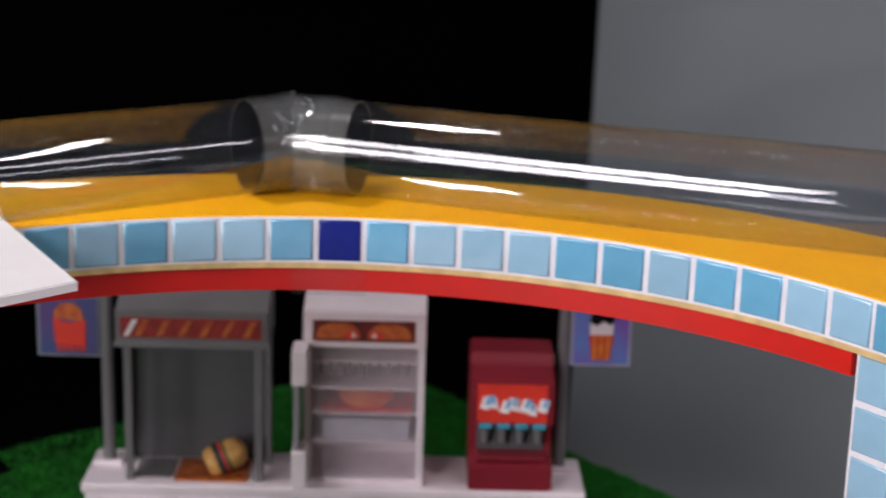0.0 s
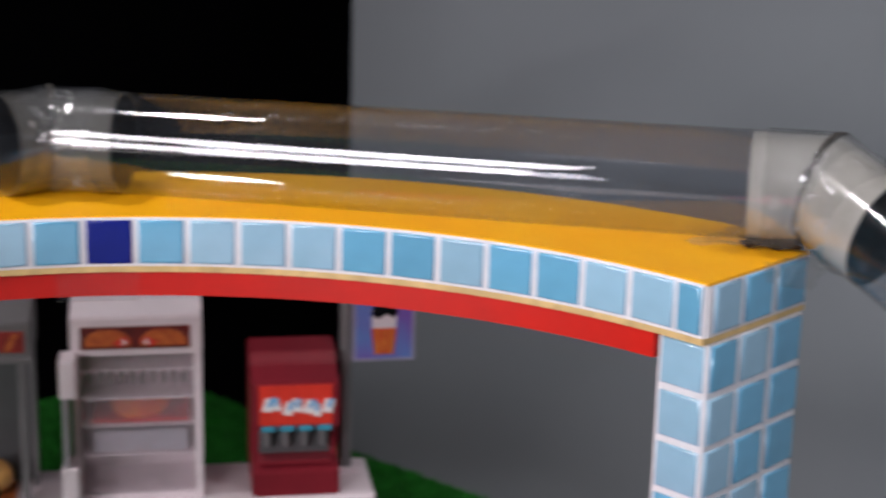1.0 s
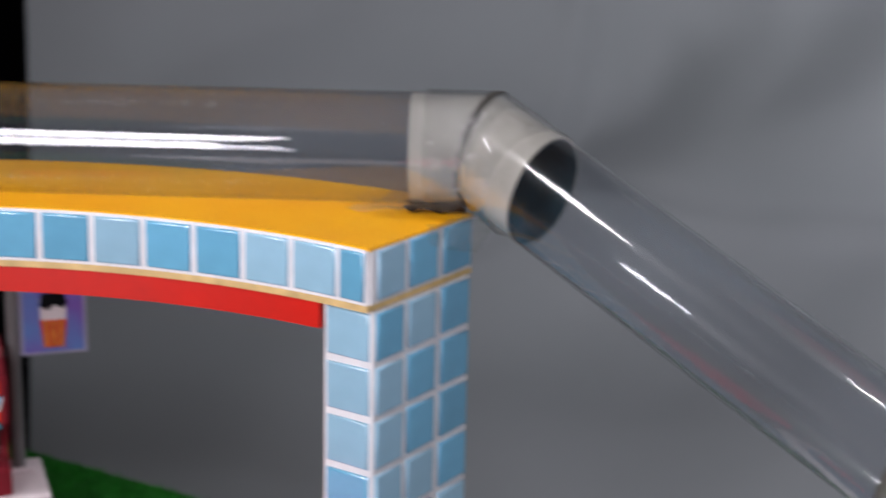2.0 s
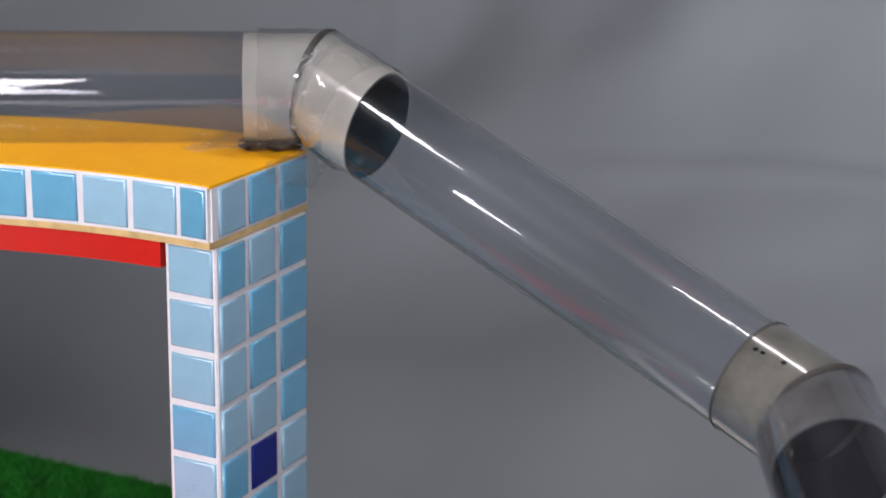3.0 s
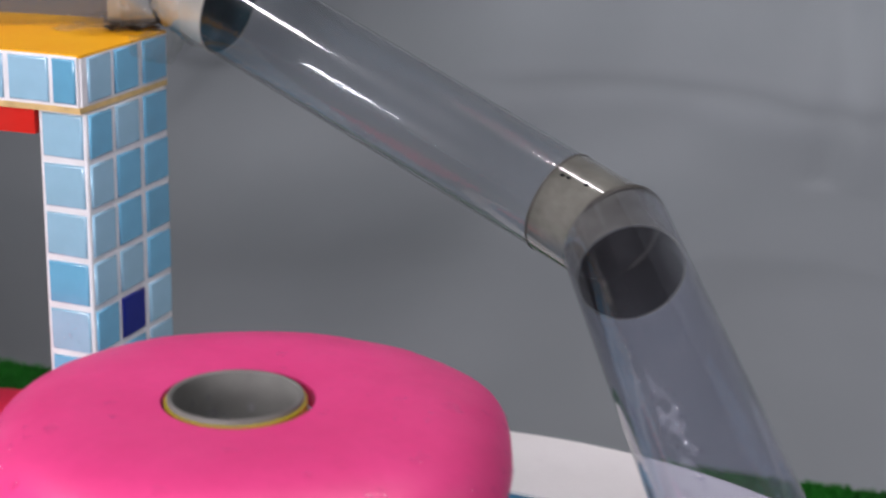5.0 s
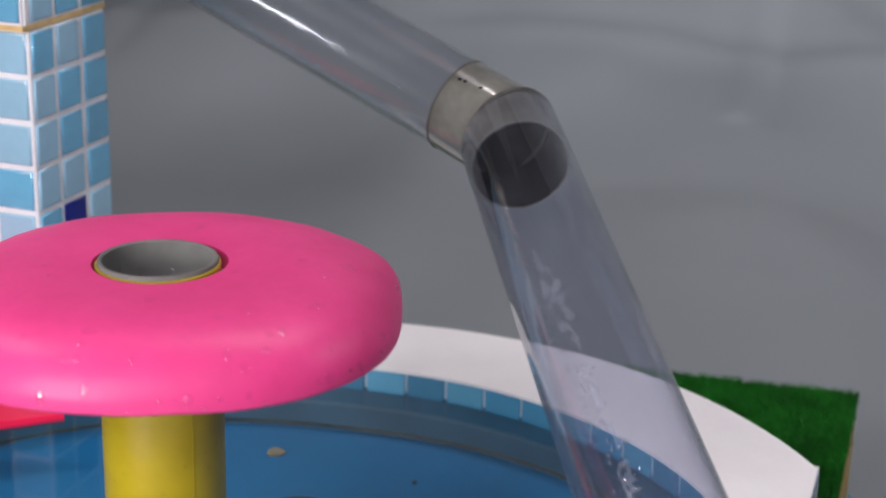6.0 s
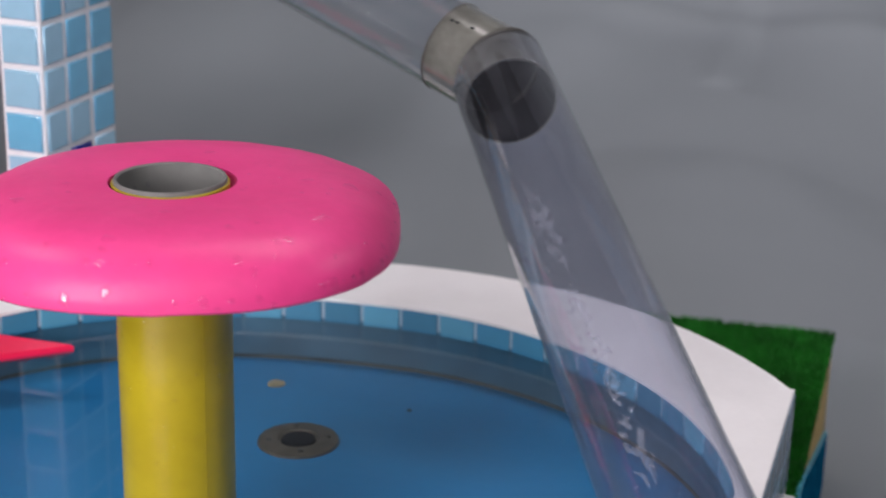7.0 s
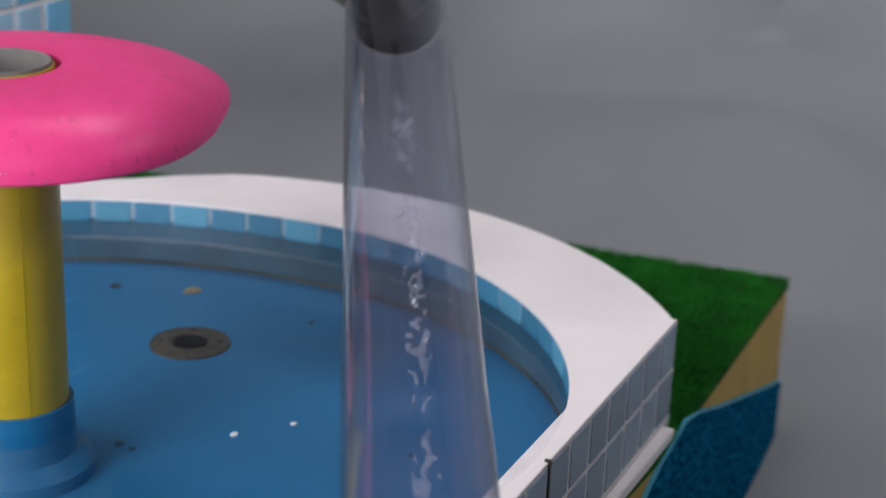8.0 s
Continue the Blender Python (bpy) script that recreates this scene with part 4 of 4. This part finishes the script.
chip(0.1965, -0.1575, 0.0026, SCUFF, "paint_chip", "dark scuff on the blue pool floor", "paint chip")
chip(0.2040, -0.1590, 0.0018, SCUFF, "paint_chip", "dark scuff on the blue pool floor", "paint chip")
chip(0.1966, -0.0083, 0.0016, PVC_DARK, "paint_chip", "dark scuff on the blue pool floor", "paint chip")

# ---- snack booth ----
BX, BY, BTURN = -0.385, 0.010, 53.13


def booth(name, label, category, group=""):
    return thing(name, (BX, BY, 0), label, category, BTURN, group)


def bar(points, y0, y1):
    """An upright outline in x-z, given depth along y."""
    bm = bmesh.new()
    a, b = [bm.verts.new((x, y0, z)) for x, z in points], [bm.verts.new((x, y1, z)) for x, z in points]
    k = len(points)
    bm.faces.new(a), bm.faces.new(b[::-1])
    for i in range(k):
        bm.faces.new((a[i], b[i], b[(i + 1) % k], a[(i + 1) % k]))
    bmesh.ops.recalc_face_normals(bm, faces=bm.faces[:])
    return bm


def side(points, x0, x1, bevel=0.0):
    """An outline in y-z, given width along x."""
    bm = bmesh.new()
    a, b = [bm.verts.new((x0, y, z)) for y, z in points], [bm.verts.new((x1, y, z)) for y, z in points]
    k = len(points)
    bm.faces.new(a), bm.faces.new(b[::-1])
    for i in range(k):
        bm.faces.new((a[i], b[i], b[(i + 1) % k], a[(i + 1) % k]))
    bmesh.ops.recalc_face_normals(bm, faces=bm.faces[:])
    if bevel:
        bmesh.ops.bevel(bm, geom=bm.edges[:], offset=bevel, segments=2, affect="EDGES")
    return bm


CT = 0.0515
counter = booth("snack_counter", "white plastic toy snack counter with moulded front panels", "counter")
part("body", box(-0.157, -0.050, Z_TURF + 0.0005, 0.1265, 0.0, CT - 0.006, 0.0015), TOY_WHITE, counter)
part("worktop", box(-0.1585, -0.0525, CT - 0.006, 0.128, 0.001, CT, 0.0018, 3), TOY_WHITE, counter)
for x0, x1 in ((-0.150, -0.110), (-0.105, -0.045), (-0.028, 0.034), (0.05, 0.12)):
    bm = bmesh.new()
    for q in ((x0, 0.024, x1, 0.0255), (x0, 0.0415, x1, 0.043), (x0, 0.024, x0 + 0.0015, 0.043), (x1 - 0.0015, 0.024, x1, 0.043)):
        box(q[0], -0.0515, q[1], q[2], -0.0497, q[3], bm=bm)
    part("panel_frame", bm, TOY_WHITE, counter)
for x in (-0.1425, -0.134, -0.1255):
    part("knob", turned([(0.0, 0.0), (0.0028, 0.0), (0.0026, 0.003), (0.0, 0.0034)], 20), WHITE, counter).matrix_basis = pose(x, -0.0497, 0.0385, 90, 0, 0)
for x in (-0.0365, 0.0425):
    part("knob", turned([(0.0, 0.0), (0.0045, 0.0), (0.0042, 0.0012), (0.003, 0.0012), (0.0028, 0.0004), (0.0, 0.0004)], 24), TOY_GREY, counter).matrix_basis = pose(x, -0.0497, 0.0395, 90, 0, 0)

warmer = booth("food_warmer", "grey plastic toy food warmer with a hot dog sign", "food warmer")
for x in (-0.1318, -0.0585):
    part("post", box(x - 0.0022, -0.0455, CT, x + 0.0022, -0.0410, 0.1335, 0.0006), TOY_GREY, warmer)
for x in (-0.1368, -0.0552):
    part("side_panel", side([(-0.020, CT), (-0.008, CT), (-0.006, 0.134), (-0.042, 0.134), (-0.022, 0.126)], x - 0.0012, x + 0.0012), TOY_GREY, warmer)
part("back_panel", box(-0.1368, -0.011, CT, -0.0552, -0.008, 0.134, 0.0005), TOY_DARK, warmer, "smoky grey back panel")
part("hood", side([(-0.047, 0.1325), (-0.047, 0.1535), (-0.022, 0.160), (-0.005, 0.160), (-0.005, 0.1325)], -0.1380, -0.0530, 0.0008), TOY_GREY, warmer)
part("hood_lip", box(-0.1385, -0.0485, 0.1318, -0.0525, -0.0445, 0.1350, 0.0006), TOY_GREY, warmer)
hotdog_sign = part("sign", box(-0.1350, -0.0478, 0.1378, -0.0565, -0.0470, 0.1492), mat("dark_red_print", (0.36, 0.025, 0.02), 0.5, vary=0.3, scale=150), warmer, "dark red sign with hot dogs")
for k in range(6):
    x = -0.1240 + k * 0.0120
    part("hot_dog", bar([(x - 0.0030, 0.1388), (x + 0.0005, 0.1388), (x + 0.0052, 0.1482), (x + 0.0017, 0.1482)], -0.0484, -0.0478), ORANGE_PRINT, hotdog_sign)
part("stripe", bar([(-0.1330, 0.1388), (-0.1300, 0.1388), (-0.1250, 0.1482), (-0.1280, 0.1482)], -0.0484, -0.0478), WHITE, hotdog_sign)
part("griddle", box(-0.1305, -0.042, CT - 0.0002, -0.1085, -0.014, CT + 0.0009, 0.0003), TOY_GREY, warmer)

tray = booth("serving_tray", "orange brown paper tray mat on the counter", "tray mat")
part("mat", box(-0.1065, -0.046, CT + 0.0001, -0.0655, -0.014, CT + 0.0009), mat("orange_brown_print", (0.62, 0.17, 0.03), 0.5, vary=0.5, scale=160, second=(0.22, 0.05, 0.015)), tray)

burger = thing("toy_burger", (0, 0, 0), "toy burger with lettuce and tomato lying tilted on the tray", "burger")
burger.matrix_world = pose(BX, BY, 0, 0, 0, BTURN) @ pose(-0.0800, -0.034, CT + 0.0102, 0, 68, 12) @ Matrix.Diagonal((0.86, 0.86, 1.25, 1))
for nm, prof, m, lab in (("bottom_bun", [(0.0, -0.008), (0.0085, -0.0078), (0.0105, -0.005), (0.0105, -0.003), (0.0, -0.003)], CRUMB, ""), ("patty", [(0.0, -0.003), (0.0108, -0.003), (0.0112, -0.0015), (0.0108, 0.0), (0.0, 0.0)], PVC_DARK, "dark brown patty"), ("tomato", [(0.0, 0.0), (0.0110, 0.0), (0.0110, 0.0014), (0.0, 0.0014)], SALMON, "red tomato slice"), ("lettuce", [(0.0, 0.0014), (0.0116, 0.0014), (0.0113, 0.0028), (0.0, 0.0028)], LEAFY, "green lettuce"), ("top_bun", [(0.0108, 0.0028), (0.0105, 0.006), (0.0085, 0.0092), (0.005, 0.0108), (0.0, 0.0114)], CRUMB, "golden top bun")):
    part(nm, turned(prof, 32), m, burger, lab, smooth=True)

fridge = booth("display_fridge", "white plastic toy display fridge with its door open", "display fridge")
part("back", box(-0.0325, -0.004, CT, 0.0345, 0.0, 0.150), TOY_WHITE, fridge)
for x in (-0.0330, 0.0310):
    part("side_panel", box(x, -0.0455, CT, x + 0.0040, -0.0035, 0.1360, 0.0006), TOY_WHITE, fridge)
part("floor_panel", box(-0.0295, -0.0450, CT, 0.0315, -0.004, CT + 0.004, 0.0005), TOY_WHITE, fridge)
part("header", side([(-0.0470, 0.1340), (-0.0470, 0.1555), (-0.030, 0.1600), (0.0, 0.1600), (0.0, 0.1340)], -0.0332, 0.0352, 0.0009), TOY_WHITE, fridge)
bun_sign = part("sign", box(-0.0280, -0.0477, 0.1380, 0.0292, -0.0469, 0.1502), mat("maroon_print", (0.16, 0.014, 0.012), 0.5, vary=0.3, scale=150), fridge, "dark sign with two golden buns")
for x, lean in ((-0.0138, 1), (0.0150, -1)):
    part("bun", bar([(x - 0.0122, 0.1398), (x + 0.0122, 0.1398), (x + 0.0120, 0.1432), (x + 0.0092, 0.1468), (x + 0.0040, 0.1488), (x - 0.0040, 0.1488), (x - 0.0092, 0.1468), (x - 0.0120, 0.1432)], -0.0484, -0.0477), ORANGE_PRINT, bun_sign)
    part("filling", bar([(x + lean * 0.0060, 0.1392), (x + lean * 0.0118, 0.1420), (x + lean * 0.0090, 0.1452), (x + lean * 0.0030, 0.1420)], -0.0488, -0.0484), SIGN_RED, bun_sign)
    part("cream", bar([(x + lean * 0.0076, 0.1402), (x + lean * 0.0104, 0.1418), (x + lean * 0.0078, 0.1442)], -0.0491, -0.0488), TOY_WHITE, bun_sign)
for z in (0.1240, 0.1080, 0.0930, 0.0760):
    part("shelf", box(-0.0290, -0.0430, z, 0.0310, -0.004, z + 0.0010, 0.0003), TOY_WHITE, fridge)
for k in range(10):
    x = -0.0245 + k * 0.0055
    part("hook", box(x, -0.0420, 0.1165, x + 0.0016, -0.0385, 0.1240), TOY_DARK, fridge)
part("freezer_box", box(-0.0225, -0.0415, 0.0778, 0.0268, -0.006, 0.0895, 0.0008), mat("pale_bluish_plastic", (0.50, 0.50, 0.56), 0.4, vary=0.06), fridge, "pale bluish drawer")
pizza = booth("pizza_box", "open red pizza box on the fridge shelf", "pizza box")
part("box_body", box(-0.0235, -0.0420, 0.0947, 0.0280, -0.006, 0.0965), SALMON, pizza)
part("lid", box(-0.0235, -0.0080, 0.0965, 0.0280, -0.0062, 0.1062), SALMON, pizza)
pz = part("pizza", turned([(0.0, 0.0), (0.0155, 0.0), (0.0158, 0.0018), (0.0140, 0.0024), (0.0, 0.0018)], 32), mat("baked_cheese", (0.85, 0.25, 0.05), 0.45, vary=0.4, scale=180, second=(0.70, 0.07, 0.02)), pizza, "round orange baked pizza", smooth=True)
pz.matrix_basis = pose(0.002, -0.026, 0.1003, 16, 0, 0)
pane = part("pane", box(-0.0288, -0.0462, CT + 0.004, 0.0308, -0.0454, 0.1338), clear("clear_fridge_pane", (0.9, 0.88, 0.89), 0.05, 1.5, haze=0.12, haze_tint=(0.85, 0.72, 0.77)), fridge, "hazy clear plastic pane")
pane.visible_shadow = False
door = part("door", box(-0.0375, -0.0620, 0.0560, -0.0345, -0.0455, 0.1362, 0.0006), mat("clear_grey_door", (0.30, 0.30, 0.31), 0.25, vary=0.05), fridge, "open grey door")
for z0, z1 in ((0.1165, 0.1372), (0.0560, 0.0780)):
    part("door_block", box(-0.0385, -0.0635, z0, -0.0300, -0.0445, z1, 0.0012), TOY_WHITE, door)

drinks = booth("drink_dispenser", "wine red plastic toy drink dispenser with a bright red sign", "drink dispenser")
part("body", side([(-0.050, CT), (-0.050, 0.0660), (-0.040, 0.0690), (-0.034, 0.0720), (-0.034, 0.0880), (-0.048, 0.0900), (-0.048, 0.1165), (-0.030, 0.1210), (-0.026, 0.1265), (-0.004, 0.1278), (0.0, 0.1260), (0.0, CT)], 0.0610, 0.1085, 0.0010), TOY_RED, drinks)
red_sign = part("sign", box(0.0650, -0.0488, 0.0925, 0.1045, -0.0480, 0.1150), SIGN_RED, drinks, "bright red sign with unreadable white lettering")
PALE_BLUE = mat("pale_blue_print", (0.12, 0.42, 0.72), 0.5)
for k in range(7):
    x, z = 0.0664 + k * 0.0054, 0.0992 + 0.0013 * math.sin(k * 2.3) + 0.0004 * (3 - k)
    lean = (0.0022, -0.0014, 0.0026, 0.0004, 0.0030, -0.0008, 0.0018)[k]
    part("letter_bar", bar([(x, z + 0.0006), (x + 0.0052, z - 0.0004), (x + 0.0052 + lean, z + 0.0066), (x + lean, z + 0.0078)], -0.0493 - 0.00005 * k, -0.0488), WHITE, red_sign)
    part("letter_shade", bar([(x + 0.0020 + lean * 0.5, z + 0.0032), (x + 0.0040 + lean * 0.5, z + 0.0028), (x + 0.0044 + lean, z + 0.0074), (x + 0.0026 + lean, z + 0.0084)], -0.0499, -0.0493), PALE_BLUE, red_sign)
for k in range(4):
    x = 0.0662 + k * 0.0101
    part("button", box(x, -0.0490, 0.0885, x + 0.0075, -0.0470, 0.0918, 0.0006), TEAL_PRINT, drinks, "teal push button")
    part("nozzle", turned([(0.0, 0.0), (0.0016, 0.0), (0.0022, 0.006), (0.0028, 0.009), (0.0, 0.009)], 16), TOY_GREY, drinks, "grey nozzle").matrix_basis = pose(x + 0.0037, -0.041, 0.0775)
part("nozzle_panel", box(0.0655, -0.0365, 0.0715, 0.1040, -0.0335, 0.0880, 0.0004), TOY_DARK, drinks, "dark panel behind the nozzles")
part("drip_tray", box(0.0655, -0.0475, 0.0690, 0.1040, -0.0350, 0.0712, 0.0004), TOY_RED, drinks)


def sign_post(x, y, x0, x1, label, right):
    post = booth("sign_post", label, "sign post", "signs beside the snack counter")
    part("pole", turned([(0.0, CT), (0.0036, CT), (0.0034, 0.172), (0.0, 0.172)], 20, x, y), TOY_GREY, post, smooth=True)
    part("foot", box(x - 0.008, y - 0.006, CT, x + 0.008, y + 0.006, CT + 0.003, 0.0008), TOY_WHITE, post)
    # The left plate gets a darker colour too, for the same shade.
    pl = part("sign_plate", box(x0, y - 0.0018, 0.1165, x1, y + 0.0012, 0.1535, 0.0008), mat("violet_plastic_left_shaded", (0.42, 0.40, 0.55) if right else (0.22, 0.22, 0.28), 0.4), post, "square plate with a pale border")
    part("print", box(x0 + 0.0018, y - 0.0024, 0.1183, x1 - 0.0018, y - 0.0018, 0.1518), SKY_PRINT if right else SHADED_PRINT, pl, "blue and violet print")
    c = (x0 + x1) / 2
    if right:
        part("cup", bar([(c - 0.0052, 0.1208), (c + 0.0052, 0.1208), (c + 0.0070, 0.1360), (c - 0.0070, 0.1360)], y - 0.0030, y - 0.0024), SIGN_RED, pl, "red and yellow carton")
        for k in range(3):
            part("stripe", bar([(c - 0.0046 + k * 0.0036, 0.1212), (c - 0.0028 + k * 0.0036, 0.1212), (c - 0.0028 + k * 0.0040, 0.1356), (c - 0.0050 + k * 0.0040, 0.1356)], y - 0.0034, y - 0.0030), GOLD, pl)
        part("filling", bar([(c - 0.0066, 0.1360), (c + 0.0066, 0.1360), (c + 0.0070, 0.1470), (c - 0.0070, 0.1470)], y - 0.0030, y - 0.0024), TOY_WHITE, pl, "whipped white cream")
        part("topping", bar([(c - 0.0072, 0.1440), (c - 0.0030, 0.1415), (c + 0.0010, 0.1445), (c + 0.0050, 0.1420), (c + 0.0074, 0.1450), (c + 0.0055, 0.1510), (c - 0.0055, 0.1510)], y - 0.0034, y - 0.0030), SHADE_INK, pl, "dark sauce on top")
    else:
        part("carton", bar([(c - 0.0075, 0.1250), (c + 0.0095, 0.1230), (c + 0.0100, 0.1390), (c, 0.1370), (c - 0.0085, 0.1400)], y - 0.0030, y - 0.0024), SIGN_RED, pl, "red carton")
        for k in range(5):
            part("chip_stick", bar([(c - 0.0062 + k * 0.0034, 0.1205), (c - 0.0042 + k * 0.0034, 0.1205), (c - 0.0040 + k * 0.0034, 0.1262), (c - 0.0062 + k * 0.0034, 0.1262)], y - 0.0034, y - 0.0029), SIGN_RED, pl)
        part("carton_top", bar([(c - 0.0080, 0.1395), (c + 0.0085, 0.1385), (c + 0.0078, 0.1450), (c + 0.0030, 0.1490), (c - 0.0040, 0.1485), (c - 0.0080, 0.1440)], y - 0.0030, y - 0.0024), ORANGE_PRINT, pl)
    return post


sign_post(0.1150, -0.016, 0.1185, 0.1535, "grey sign post with a drawn carton of fries on violet", True)
sign_post(-0.1475, -0.020, -0.1870, -0.1510, "grey sign post with a drawn red box of chips on violet", False)
